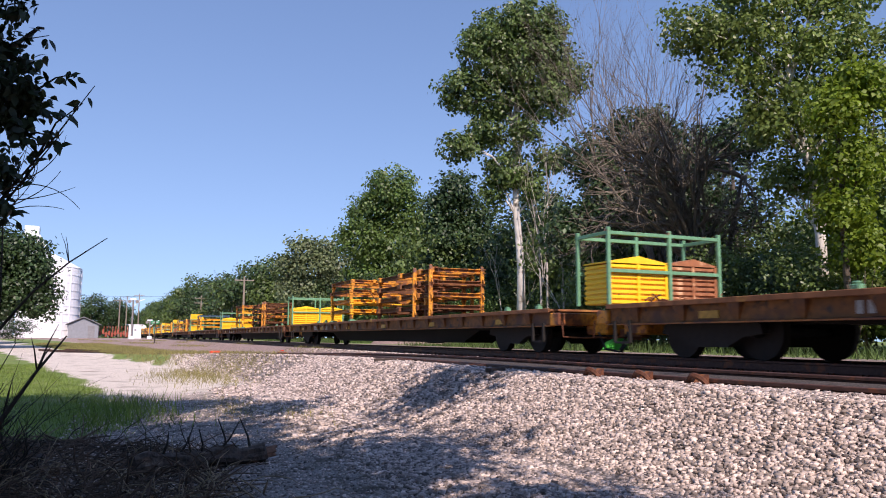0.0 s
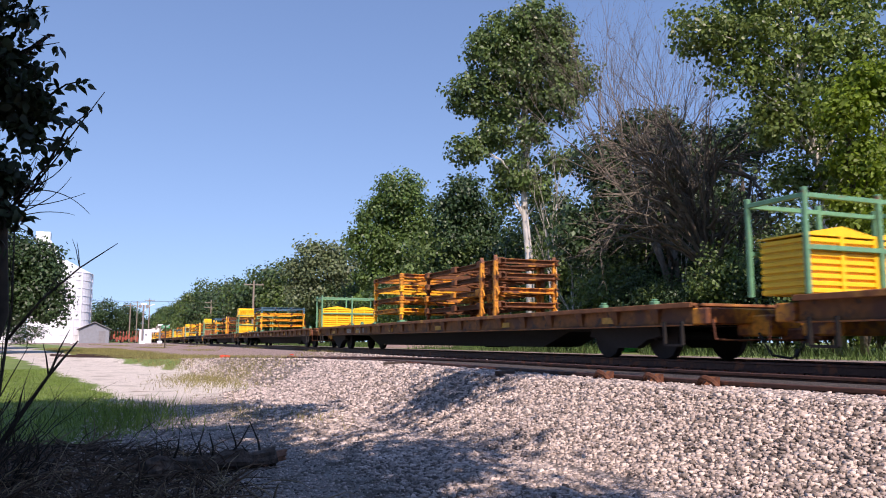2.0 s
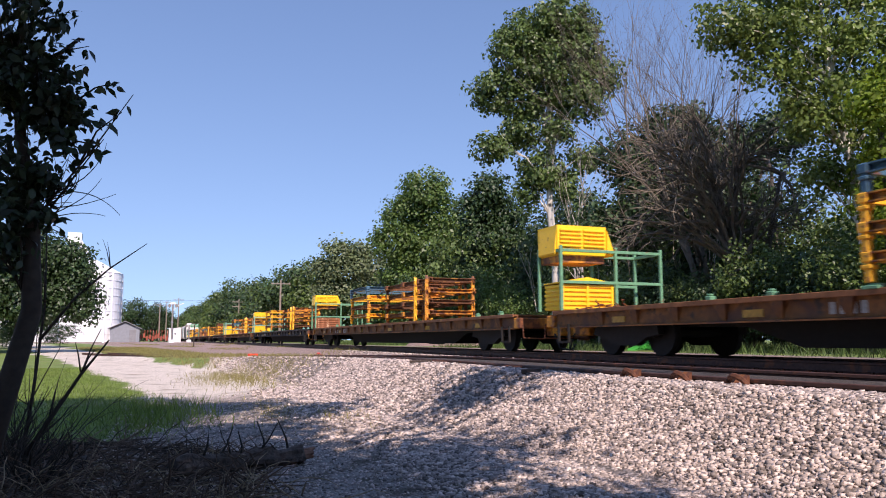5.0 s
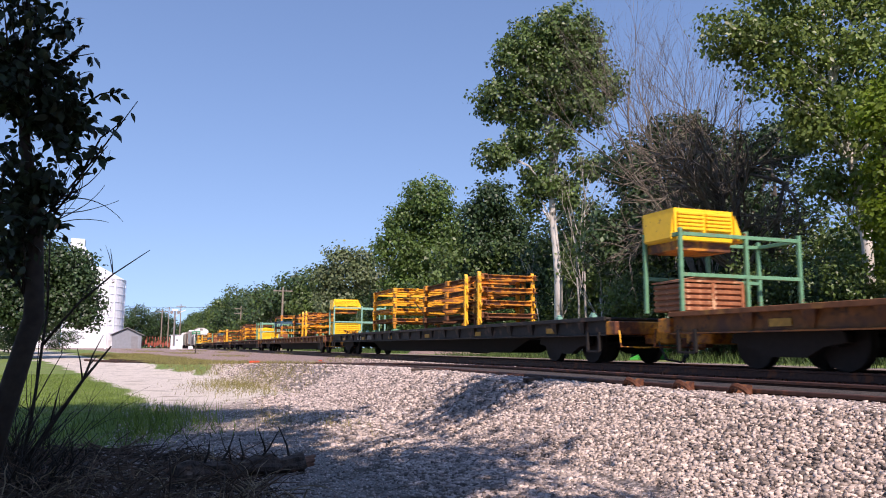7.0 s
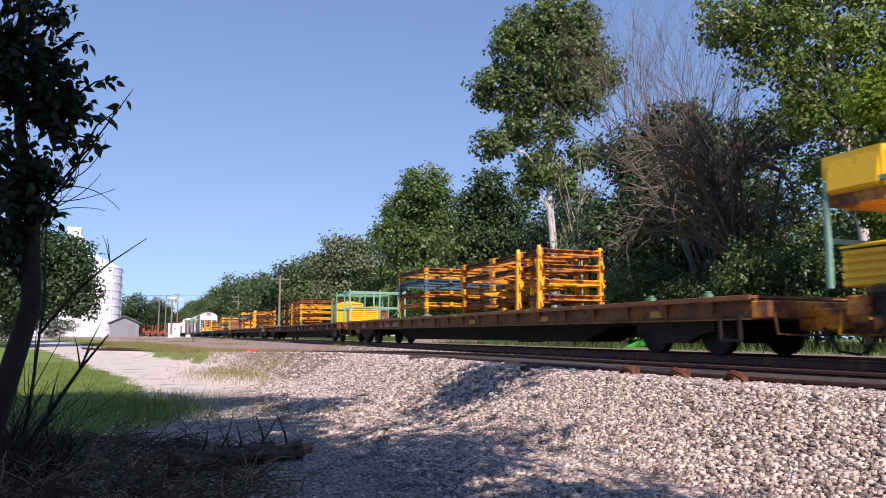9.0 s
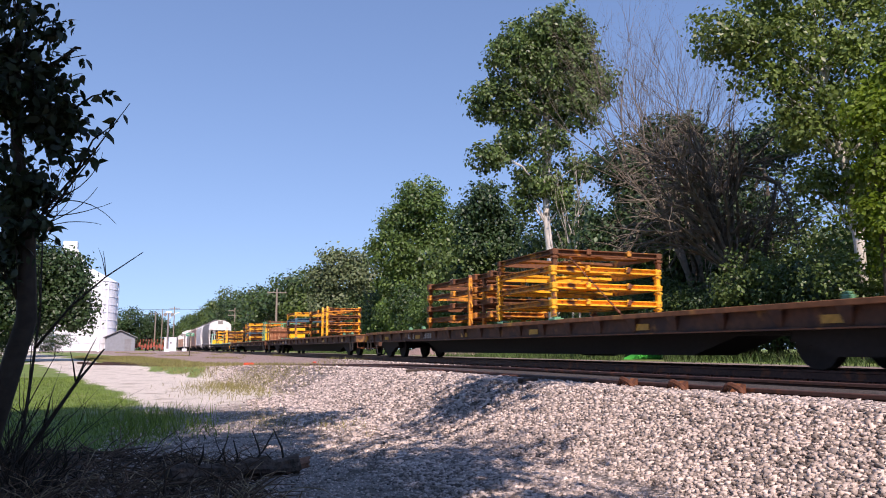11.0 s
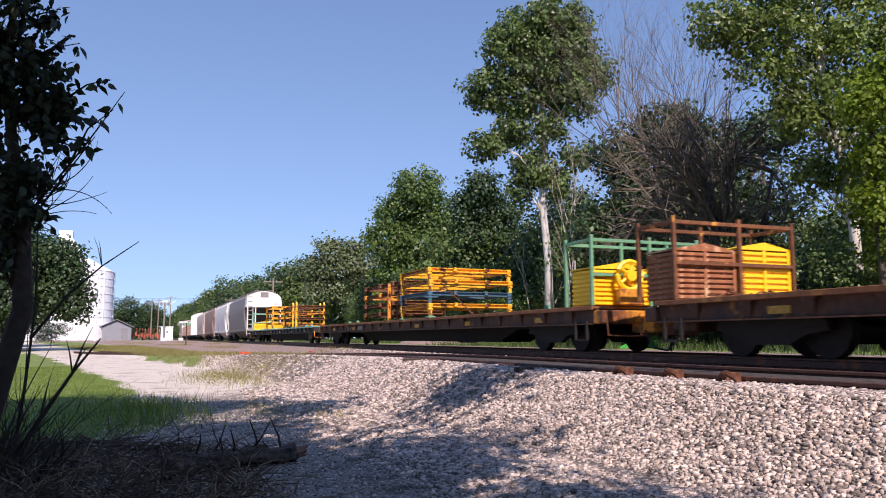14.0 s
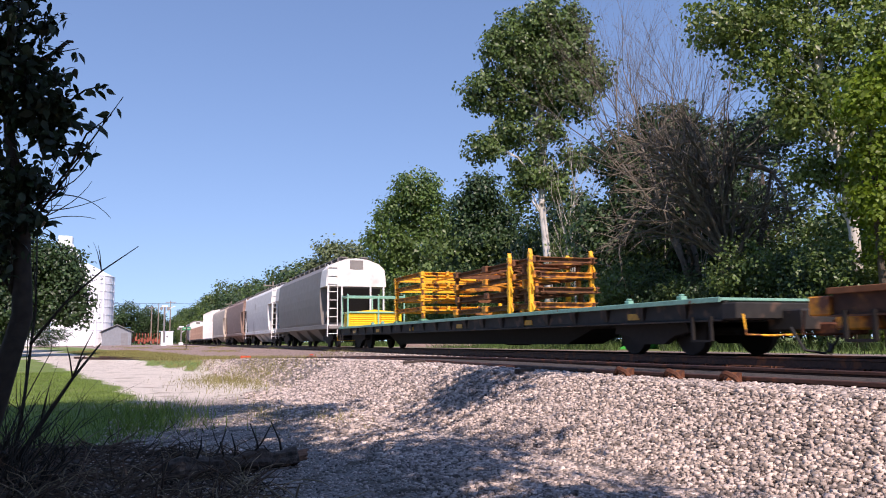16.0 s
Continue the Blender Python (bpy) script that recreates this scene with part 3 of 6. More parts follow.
def wedge(x0, x1, y0, y1, y2, y3, z=0.02, t=0.07):
    """Flat tapering arm: from y0..y1 at x0 to y2..y3 at x1."""
    v = [(x0, y0, z), (x0, y1, z), (x1, y3, z + 0.03), (x1, y2, z + 0.03), (x0, y0, z + t), (x0, y1, z + t), (x1, y3, z + 0.03 + t * 0.6), (x1, y2, z + 0.03 + t * 0.6)]
    return Build().add(v, [(0, 3, 2, 1), (4, 5, 6, 7), (0, 1, 5, 4), (1, 2, 6, 5), (2, 3, 7, 6), (3, 0, 4, 7)])


def square_frame(paint, label):
    """Flat welded frame, 3 m by 3 m: channel beams, corner legs and tapering arms."""
    t = thing("rack_frame", label, "rack frame", (0, 0, 0), "stacked rack frames")
    L, hw, h = 3.0, 1.5, 0.135
    ch = channel(h)
    for sx in (-1, 1):
        # side beams a step rustier and darker, shade of the long side included
        part("side_beam", Build().prism([(sx * (hw - 0.05 - p), q) for p, q in ch], "y", 0.12, L - 0.12), {"yellow": "worn", "worn": "brown"}.get(paint, paint), t)
    part("end_beam", Build().prism([(0.05 + p, q) for p, q in ch], "x", -hw + 0.12, hw - 0.12), paint, t)
    part("end_beam", Build().prism([(L - 0.05 - p, q) for p, q in ch], "x", -hw + 0.12, hw - 0.12), paint, t)
    for sx in (-1, 1):
        for y in (0.06, L - 0.06):
            c = sx * (hw - 0.06)
            leg = Build().box(c - 0.055, c + 0.055, y - 0.055, y + 0.055, -0.265, h + 0.01, 0.012)
            leg.box(c - 0.08, c + 0.08, y - 0.08, y + 0.08, -0.09, -0.03, 0.015).box(c - 0.075, c + 0.075, y - 0.075, y + 0.075, 0.0, h, 0.012)
            part("corner_leg", leg, paint, t)
    part("support_arm", wedge(-1.35, 0.3, 0.35, 0.95, 0.6, 0.78), paint, t)
    part("support_arm", wedge(1.35, -0.5, 0.3, 0.85, 1.0, 1.2), paint, t)
    part("support_arm", wedge(-1.35, 0.2, 1.75, 2.3, 2.1, 2.3), paint, t)
    part("support_arm", wedge(1.35, -0.2, 1.9, 2.5, 1.8, 2.0), paint, t)
    part("cross_tie", Build().box(-0.05, 0.05, 0.12, L - 0.12, 0.03, 0.1, 0.01), paint, t)
    part("gusset", wedge(-1.36, -0.95, 0.12, 0.5, 0.12, 0.2, 0.1, 0.02), paint, t)
    part("gusset", wedge(1.36, 0.95, 0.12, 0.5, 0.12, 0.2, 0.1, 0.02), paint, t)
    part("chain_lug", Build().box(-0.62, -0.5, -0.05, 0.0, 0.02, 0.16, 0.015), paint, t)
    part("chain_lug", Build().box(0.5, 0.62, -0.05, 0.0, 0.02, 0.16, 0.015), paint, t)
    return t


def long_frame(paint, label):
    """Longer welded frame, 5.9 m, with socket blocks and paired tapering arms."""
    t = thing("rack_frame", label, "rack frame", (0, 0, 0), "stacked rack frames")
    L, hw, h = 5.9, 0.88, 0.14
    ch = channel(h)
    for sx in (-1, 1):
        # darker paint here stands for rust and for the shaded long side
        part("side_beam", Build().prism([(sx * (hw - 0.05 - p), q) for p, q in ch], "y", 0.2, L - 0.1), {"yellow": "worn", "worn": "brown"}.get(paint, paint), t)
        for y in (0.45, 1.6, 3.4, L - 0.25):
            c = sx * (hw - 0.06)
            part("socket_block", Build().box(c - 0.13, c + 0.08, y - 0.14, y + 0.14, -0.02, h + 0.03, 0.02), paint, t)
        for y, d in ((0.8, 0.7), (2.1, 0.5), (3.9, -0.5), (4.8, -0.4)):
            part("support_arm", wedge(sx * 0.8, sx * 0.05, y, y + 0.5, y + d, y + d + 0.2), paint, t)
        c = sx * (hw - 0.06)
        leg = Build().box(c - 0.05, c + 0.05, L - 0.2, L - 0.1, -0.24, h + 0.04, 0.012).box(c - 0.08, c + 0.08, L - 0.24, L - 0.06, -0.08, -0.02, 0.015)
        part("corner_leg", leg, paint, t)
        part("spacer", Build().box(c - 0.05, c + 0.05, 1.0, 1.12, -0.24, 0.0, 0.012), paint, t)
    for y in (0.3, 2.0, 3.6):
        part("cross_beam", Build().prism([(y + p, q) for p, q in ch], "x", -hw + 0.12, hw - 0.12), paint, t)
    part("cross_beam", Build().prism([(L - 0.15 - p, q) for p, q in ch], "x", -hw + 0.12, hw - 0.12), paint, t)
    return t


SQ = {p: square_frame(p, l) for p, l in (("yellow", "yellow welded steel rack frame, lightly rusted"), ("worn", "chipped yellow steel rack frame with rust"),
                                          ("brown", "heavily rusted steel rack frame"), ("blue", "dull blue steel rack frame"))}
LG = {p: long_frame(p, l) for p, l in (("yellow", "long yellow welded rack frame, lightly rusted"), ("worn", "long chipped yellow rack frame with rust"),
                                       ("brown", "long heavily rusted rack frame"), ("blue", "long dull blue rack frame"))}
used = set()


def place(proto, s, z, x=0.0, jitter=0.0):
    if proto not in used:
        used.add(proto)
        ob = proto
    else:
        ob = copy_thing(proto, Matrix())
    ob.location = (MAIN_X + 0.1 + x, 0, z)
    return rides(ob, s)


def stack(kind, s, paints, z0=2.0, step=0.39, seed=0):
    rng = random.Random(seed)
    for i, p in enumerate(paints):
        place(kind[p], s + rng.uniform(-0.03, 0.03), z0 + i * step, rng.uniform(-0.03, 0.03))
    if kind is SQ:
        for x in (-1.4, 1.45):
            for y in (0.08, 2.9):
                t = thing("bolster_block", "grey-green steel load bolster on flat car deck", "bolster", (MAIN_X + 0.1 + x, 0, DECK_Z), "load bolsters")
                part("post", Build().box(-0.08, 0.08, -0.08, 0.08, 0.0, z0 - DECK_Z - 0.27, 0.01), "green", t)
                part("foot", Build().box(-0.13, 0.13, -0.13, 0.13, 0.0, 0.05, 0.01), "green", t)
                rides(t, s + y)


def stanchion_pair(s, paint, z1):
    """Tall pointed posts with winged gussets that hold a pile of frames."""
    h = z1 - DECK_Z
    for x in (-0.9, 0.9):
        t = thing("stanchion", "tall gusseted steel load stanchion on flat car", "stanchion", (MAIN_X + x, 0, DECK_Z), "load stanchions")
        part("post", Build().box(-0.06, 0.06, -0.05, 0.05, 0.0, h + 0.06, 0.012), paint, t)
        part("point", Build().prism([(-0.05, h + 0.06), (0.05, h + 0.06), (0.0, h + 0.2)], "x", -0.05, 0.05), paint, t)
        for z in (0.0, 0.5, 1.0):
            for sg in (-1, 1):
                part("gusset", Build().prism([(sg * 0.05, z), (sg * 0.17, z + 0.1), (sg * 0.17, z + 0.15), (sg * 0.05, z + 0.3)], "x", -0.02, 0.02), paint, t)
        rides(t, s)


def chain(s, x, pts):
    t = thing("load_chain", "slack rusty load chain on flat car", "chain", (MAIN_X + x, 0, DECK_Z))
    for k in range(len(pts) - 1):
        part("link", Build().tube([pts[k], pts[k + 1]], 0.022, 5), "rust", t)
    rides(t, s)


def cage(s, contents, paint, label, length=1.05, tall=1.45):
    """Green tube rack across the car end."""
    t = thing("tube_rack", label, "rack", (MAIN_X + 0.0, 0, DECK_Z + 0.012), "tube racks")
    hw = 1.36
    for y in (0.0, length):
        for x in (-hw, 0.1, hw):
            part("upright", Build().box(x - 0.035, x + 0.035, y - 0.035, y + 0.035, 0, tall + 0.05, 0.008), paint, t)
        for z in (0.66, tall - 0.06):
            part("rail", Build().box(-hw + 0.035, hw - 0.035, y - 0.03, y + 0.03, z - 0.035, z + 0.035, 0.006), paint, t)
    for x in (-hw, hw):
        for z in (tall - 0.06,):
            part("side_rail", Build().box(x - 0.03, x + 0.03, 0.035, length - 0.035, z - 0.035, z + 0.035, 0.006), paint, t)
    rides(t, s)
    return t


def slatted_box(s, x0, x1, z0, z1, material, label, length=0.86, flare=0.0):
    t = thing("slatted_bin", label, "bin", (MAIN_X, 0, z0), "slatted bins")
    h = z1 - z0
    n = max(3, round(h / 0.1))
    core = Build().box(x0 + 0.02, x1 - 0.02, 0.03, length - 0.03, 0.0, h - 0.03)
    part("body", core, material, t)
    slat = Build().box(x0, x1, -0.012, 0.03, 0.0, h / n * 0.62, 0.008).mesh("slat", material)
    for k in range(n):
        part("slat", slat, None, t, at=(0, 0, k * h / n + 0.01))
    side = Build().box(x0 - 0.012, x0 + 0.02, 0.03, length - 0.03, 0.0, h / n * 0.62, 0.008).mesh("side_slat", material)
    for k in range(n):
        part("side_slat", side, None, t, at=(0, 0, k * h / n + 0.01))
    for x in (x0, (x0 + x1) / 2, x1):
        part("stile", Build().box(x - 0.035, x + 0.035, -0.03, 0.02, -0.0, h + 0.02, 0.008), material, t)
    part("lid", Build().prism([(x0 - 0.02, h), (x1 + 0.02, h), (x1 + 0.02, h + 0.03), ((x0 + x1) / 2, h + 0.15), (x0 - 0.02, h + 0.03)], "y", -0.03, length), material, t)
    rides(t, s)
    return t


def hood(s, x0, x1, z0, z1, material, label, length=1.0):
    """Folded hollow panel with flared wings, upside down on the rack."""
    t = thing("folded_panel", label, "panel", (MAIN_X, 0, z0), "folded panels")
    h = z1 - z0
    b = Build()
    b.prism([(x0, h), (x1, h), (x1 + 0.0, 0.18), (x1 - 0.03, 0.0), (x0 + 0.03, 0.0), (x0, 0.18)], "y", 0.05, length)
    part("body", b, material, t)
    n = 5
    rib = Build().box(x0 + 0.06, (x0 + x1) / 2 - 0.03, 0.0, 0.06, 0, 0.055, 0.012).box((x0 + x1) / 2 + 0.03, x1 - 0.06, 0.0, 0.06, 0, 0.055, 0.012).mesh("pressed_rib", material)
    for k in range(n):
        part("pressed_rib", rib, None, t, at=(0, 0, 0.2 + k * (h - 0.25) / n))
    part("wing", Build().prism([(x1, h - 0.08), (x1 + 0.2, 0.06), (x1 + 0.2, 0.02), (x1, 0.1)], "y", 0.0, length), material, t)
    part("wing", Build().prism([(x0, h - 0.08), (x0, 0.1), (x0 - 0.02, 0.02), (x0 - 0.05, 0.06)], "y", 0.1, length - 0.1), material, t)
    part("skirt", Build().box(x0 + 0.05, x1 - 0.05, 0.08, length - 0.05, -0.16, 0.0), "worn", t)
    rides(t, s)
    return t


def chain_pile(s, x, seed):
    """Heap of rusty chain and bar ends on the deck."""
    rng = random.Random(seed)
    t = thing("chain_heap", "heap of rusty load chain on flat car deck", "chain", (MAIN_X + x, 0, DECK_Z + 0.012), "chain heaps")
    for _ in range(14):
        o = Vector((rng.uniform(-0.45, 0.45), rng.uniform(-0.2, 0.2), rng.uniform(0.02, 0.1)))
        pts = [o]
        for _ in range(4):
            pts.append(pts[-1] + Vector((rng.uniform(-0.16, 0.16), rng.uniform(-0.1, 0.1), rng.uniform(-0.05, 0.07))))
        for p in pts:
            p.z = max(p.z, 0.018)
        part("strand", Build().tube(pts, 0.017, 5), "rust", t)
    rides(t, s)


def lashing(s, x0, x1, z):
    """Taut chain from the foremost frame down to the deck."""
    t = thing("lashing_chain", "taut rusty lashing chain from rack frame to deck", "chain", (MAIN_X, 0, DECK_Z), "lashing chains")
    a, b = Vector((x0, -0.06, z - DECK_Z)), Vector((x1, -1.3, 0.02))
    n = 16
    for k in range(n):
        part("link", Build().tube([a.lerp(b, k / n), a.lerp(b, (k + 0.82) / n)], 0.018 if k % 2 else 0.026, 5), "rust", t)
    rides(t, s)


D = DECK_Z + 0.03
for k, (q, x) in enumerate(((11.9, -0.3), (67.8, -0.1), (96.0, -0.35), (152.3, -0.4), (237.5, -0.2), (40.0, 0.6))):
    chain_pile(q, x, k)
for q, x0, x1, z in ((29.4, -0.7, -0.1, 2.9), (29.4, 0.3, -0.2, 2.6), (85.4, 1.4, 1.45, 3.1), (85.4, -0.6, -0.2, 2.7), (142.0, -0.6, 0.0, 2.8), (193.7, -1.0, -0.4, 3.1), (250.4, -1.0, -0.3, 2.8), (57.0, -0.6, 0.0, 2.8)):
    lashing(q, x0, x1, z)
Y, W_, B_, U_ = "yellow", "worn", "brown", "blue"
# car 0: rack with one yellow and one rusted bin
cage(12.2, 2, "green", "green tube rack holding slatted bins on flat car")
slatted_box(12.26, -1.3, 0.05, D, 2.48, "panel", "yellow slatted steel bin in tube rack")
slatted_box(12.26, 0.16, 1.3, D, 2.48, "rustpanel", "rusted slatted steel bin in tube rack")
stack(SQ, 1.3, [W_, Y, W_, Y], seed=1)
stack(LG, -7.2, [B_, W_, B_, B_], 1.92, seed=2)
# car 1
cage(40.2, 2, "green", "green tube rack holding yellow bins on flat car")
slatted_box(40.26, -1.3, 0.05, D, 2.5, "panel", "yellow slatted steel bin in tube rack")
slatted_box(40.26, 0.16, 1.3, D, 2.5, "panel", "yellow slatted steel bin in tube rack")
stack(SQ, 29.4, [Y, Y, W_, W_], seed=3)
stack(LG, 22.0, [B_, W_, B_, W_], 1.92, seed=4)
stanchion_pair(23.7, W_, 3.12), stanchion_pair(22.3, W_, 3.12)
# car 2
cage(68.2, 2, "green", "green tube rack holding yellow bins on flat car")
slatted_box(68.26, -1.3, 0.05, D, 2.52, "panel", "yellow slatted steel bin in tube rack")
slatted_box(68.26, 0.16, 1.3, D, 2.52, "panel", "yellow slatted steel bin in tube rack")
stack(SQ, 57.0, [Y, W_, Y, W_], seed=5)
stack(LG, 50.4, [B_, W_, B_, B_], 1.92, seed=6)
stanchion_pair(51.6, W_, 3.12), stanchion_pair(50.75, W_, 3.12)
# car 3
cage(96.4, 2, "green", "green tube rack with stacked yellow panels on flat car")
hood(96.5, -1.36, -0.05, 2.95, 3.66, "panel", "yellow folded steel panel on top of tube rack")
slatted_box(96.46, -1.3, 0.02, D, 2.3, "panel", "yellow slatted steel bin in tube rack")
stack(SQ, 85.4, [Y, Y, Y, U_], seed=7)
# car 4
cage(124.6, 2, "green", "green tube rack with stacked yellow panels on flat car")
hood(124.7, -1.36, -0.05, 2.95, 3.55, "panel", "yellow folded steel panel on top of tube rack")
slatted_box(124.66, -1.3, 0.02, D, 2.2, "rustpanel", "rusted slatted steel bin in tube rack")
stack(SQ, 113.2, [Y, W_, Y, U_], seed=9)
stack(LG, 106.6, [W_, B_, W_, B_], 1.92, seed=10)
stanchion_pair(108.2, Y, 3.12), stanchion_pair(106.95, W_, 3.12)
# car 5, black
cage(152.7, 2, "teal", "pale green tube rack with yellow panels on flat car")
hood(152.8, -1.36, -0.05, 2.95, 3.5, "panel", "yellow folded steel panel on top of tube rack")
slatted_box(152.76, -1.3, 0.02, D, 2.2, "panel", "yellow slatted steel bin in tube rack")
stack(SQ, 142.0, [W_, Y, Y, Y], seed=11)
stack(LG, 134.4, [B_, W_, W_, W_], 1.92, seed=12)
stanchion_pair(135.8, Y, 3.12), stanchion_pair(134.75, Y, 3.12)
# car 6
cage(181.2, 2, "teal", "pale green tube rack with yellow bins on flat car")
slatted_box(181.26, -1.3, 0.02, D, 2.2, "panel", "yellow slatted steel bin in tube rack")
stack(SQ, 170.4, [Y, W_, U_, W_], seed=13)
stack(LG, 162.8, [W_, Y, W_, W_], 1.92, seed=14)
stanchion_pair(164.3, Y, 3.12), stanchion_pair(163.1, Y, 3.12)
# car 7
cage(183.95, 2, "green", "green tube rack holding slatted bins on flat car")
slatted_box(184.0, -1.3, 0.0, D, 2.6, "panel", "yellow slatted steel bin in tube rack")
slatted_box(184.0, 0.16, 1.3, D, 2.4, "rustpanel", "rusted slatted steel bin in tube rack")
stack(SQ, 193.7, [Y, Y, Y, B_], seed=15)
stack(LG, 198.1, [W_, B_, W_, B_], 1.92, seed=16)
stanchion_pair(199.8, W_, 3.05)
# car 8
cage(237.9, 2, "brown", "rusted brown tube rack holding slatted bins on flat car")
slatted_box(237.96, -1.3, 0.0, D, 2.55, "rustpanel", "rusted slatted steel bin in tube rack")
slatted_box(237.96, 0.14, 1.3, D, 2.62, "panel", "yellow slatted steel bin in tube rack")
stack(SQ, 226.9, [W_, B_, U_, Y], seed=17)
stack(LG, 219.5, [W_, W_, B_, W_], 1.92, seed=18)
stanchion_pair(221.1, Y, 3.12), stanchion_pair(219.9, Y, 3.12)
# car 9
cage(240.6, 2, "green", "green tube rack with a yellow bin on flat car")
slatted_box(240.66, -1.3, 0.1, D, 2.45, "panel", "yellow slatted steel bin in tube rack")
reel = thing("cable_reel", "yellow spoked steel reel in front of bin", "reel", (MAIN_X - 0.55, 0, D), "")
part("rim", Build().tube([(0.3 * math.cos(k * math.tau / 16), 0, 0.62 + 0.3 * math.sin(k * math.tau / 16)) for k in range(17)], 0.06, 6), "panel", reel)
part("hub", Build().cyl((0, 0.62), 0.12, "y", -0.1, 0.08, 12), "panel", reel)
for q in range(5):
    part("spoke", Build().tube([(0, 0, 0.62), (0.3 * math.cos(q * math.tau / 5), 0, 0.62 + 0.3 * math.sin(q * math.tau / 5))], 0.035, 6), "panel", reel)
part("stand", Build().box(-0.3, 0.3, -0.08, 0.08, 0.0, 0.34, 0.02), "worn", reel)
rides(reel, 240.42)
stack(SQ, 250.4, [Y, U_, Y, Y], seed=19)
stack(LG, 254.7, [B_, B_, W_, B_], 1.92, seed=20)
stanchion_pair(256.4, W_, 3.0)
# car 10, black with a green deck
cage(293.7, 2, "teal", "pale green tube rack with yellow slats on flat car")
slatted_box(293.76, -1.3, 1.2, D, 2.3, "panel", "low yellow slatted steel bin in tube rack")
stack(SQ, 283.5, [Y, Y, Y, Y], seed=21)
stack(LG, 276.2, [W_, B_, W_, B_], 1.8, seed=22)
stanchion_pair(277.8, Y, 3.12), stanchion_pair(276.6, Y, 3.12)

# ---- freight cars behind the flat cars ----
def hopper(s0, s1, paint, label, end_paint="hwhite"):
    L = s1 - s0
    car = thing("hopper_car", label, "hopper car", (MAIN_X, 0, 0), "hopper cars of the train")
    a, e = 0.9, L - 0.9
    z0, z1 = RAIL_Z + 1.05, RAIL_Z + 3.95
    ring = [(-1.42, z0), (-1.5, z0 + 0.25)] + [(-1.5 - 0.1 * math.sin(math.pi * k / 6), z0 + 0.3 + (z1 - z0 - 0.3) * k / 6) for k in range(1, 7)]
    ring += [(-1.2, z1 + 0.3), (-0.6, z1 + 0.52), (0, z1 + 0.58)]
    ring = ring + [(-x, z) for x, z in ring[::-1][1:]]
    part("body", Build().prism(ring, "y", a + 1.5, e - 1.5), paint, car, "stained curved hopper sides")
    for q, sg in ((a + 1.5, -1), (e - 1.5, 1)):
        hood_ring = [(x, z) for x, z in ring if z > z1 - 0.9]
        part("end_cap", Build().prism(hood_ring, "y", min(q, q + sg * 1.35), max(q, q + sg * 1.35)), end_paint, car)
        part("hatch_plate", Build().box(-0.35, 0.35, q + sg * 1.36 - 0.02, q + sg * 1.36 + 0.02, z1 + 0.02, z1 + 0.48, 0.02), "hgrey", car)
        slope = Build()
        y0, y1 = q, q + sg * 1.3
        slope.add([(-1.3, y0 + sg * 0.02, z0 + 0.3), (1.3, y0 + sg * 0.02, z0 + 0.3), (1.3, y1, z1 - 0.9), (-1.3, y1, z1 - 0.9), (-1.3, y0 + sg * 0.1, z0 + 0.25), (1.3, y0 + sg * 0.1, z0 + 0.25), (1.3, y1 + sg * 0.02, z1 - 0.95), (-1.3, y1 + sg * 0.02, z1 - 0.95)],
                  [(0, 1, 2, 3), (4, 7, 6, 5), (0, 4, 5, 1), (2, 6, 7, 3), (0, 3, 7, 4), (1, 5, 6, 2)])
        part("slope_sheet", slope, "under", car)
        plat = Build().box(-1.45, 1.45, min(q, q + sg * 1.5), max(q, q + sg * 1.5), z0 - 0.12, z0 + 0.04, 0.02)
        part("end_platform", plat, paint, car)
        for x in (-1.45, -0.75, 0.75, 1.45):
            part("end_post", Build().box(x - 0.04, x + 0.04, q + sg * 1.32 - 0.04, q + sg * 1.32 + 0.04, z0, z1 - 0.5), end_paint, car)
        lad = Build()
        for x in (-1.5, -1.0):
            lad.box(x - 0.02, x + 0.02, q + sg * 1.42 - 0.02, q + sg * 1.42 + 0.02, z0 - 0.5, z1 + 0.25)
        for k in range(9):
            z = z0 - 0.35 + 0.42 * k
            lad.box(-1.5, -1.0, q + sg * 1.42 - 0.018, q + sg * 1.42 + 0.018, z - 0.018, z + 0.018)
        part("ladder", lad, end_paint, car)
        part("coupler", Build().box(-0.1, 0.1, min(q + sg * 1.4, q + sg * 2.42), max(q + sg * 1.4, q + sg * 2.42), RAIL_Z + 0.75, RAIL_Z + 0.98, 0.03), "rust", car)
        bogie(car, q + sg * -0.35)
    walkway = Build()
    walkway.box(-0.75, -0.35, a + 0.6, e - 0.6, z1 + 0.66, z1 + 0.7).box(0.35, 0.75, a + 0.6, e - 0.6, z1 + 0.66, z1 + 0.7)
    k = a + 1
    while k < e - 0.8:
        walkway.box(-0.8, 0.8, k - 0.03, k + 0.03, z1 + 0.5, z1 + 0.66)
        k += 1.5
    part("roof_walk", walkway, "hgrey", car)
    part("side_sill", Build().box(-1.53, -1.4, a + 0.3, e - 0.3, z0 - 0.12, z0 + 0.12, 0.02).box(1.4, 1.53, a + 0.3, e - 0.3, z0 - 0.12, z0 + 0.12, 0.02), paint, car)
    n = 3
    for k in range(n):
        c = a + 3.2 + (e - a - 6.4) * (k + 0.5) / n
        half = (e - a - 6.4) / n / 2 - 0.15
        chute = Build()
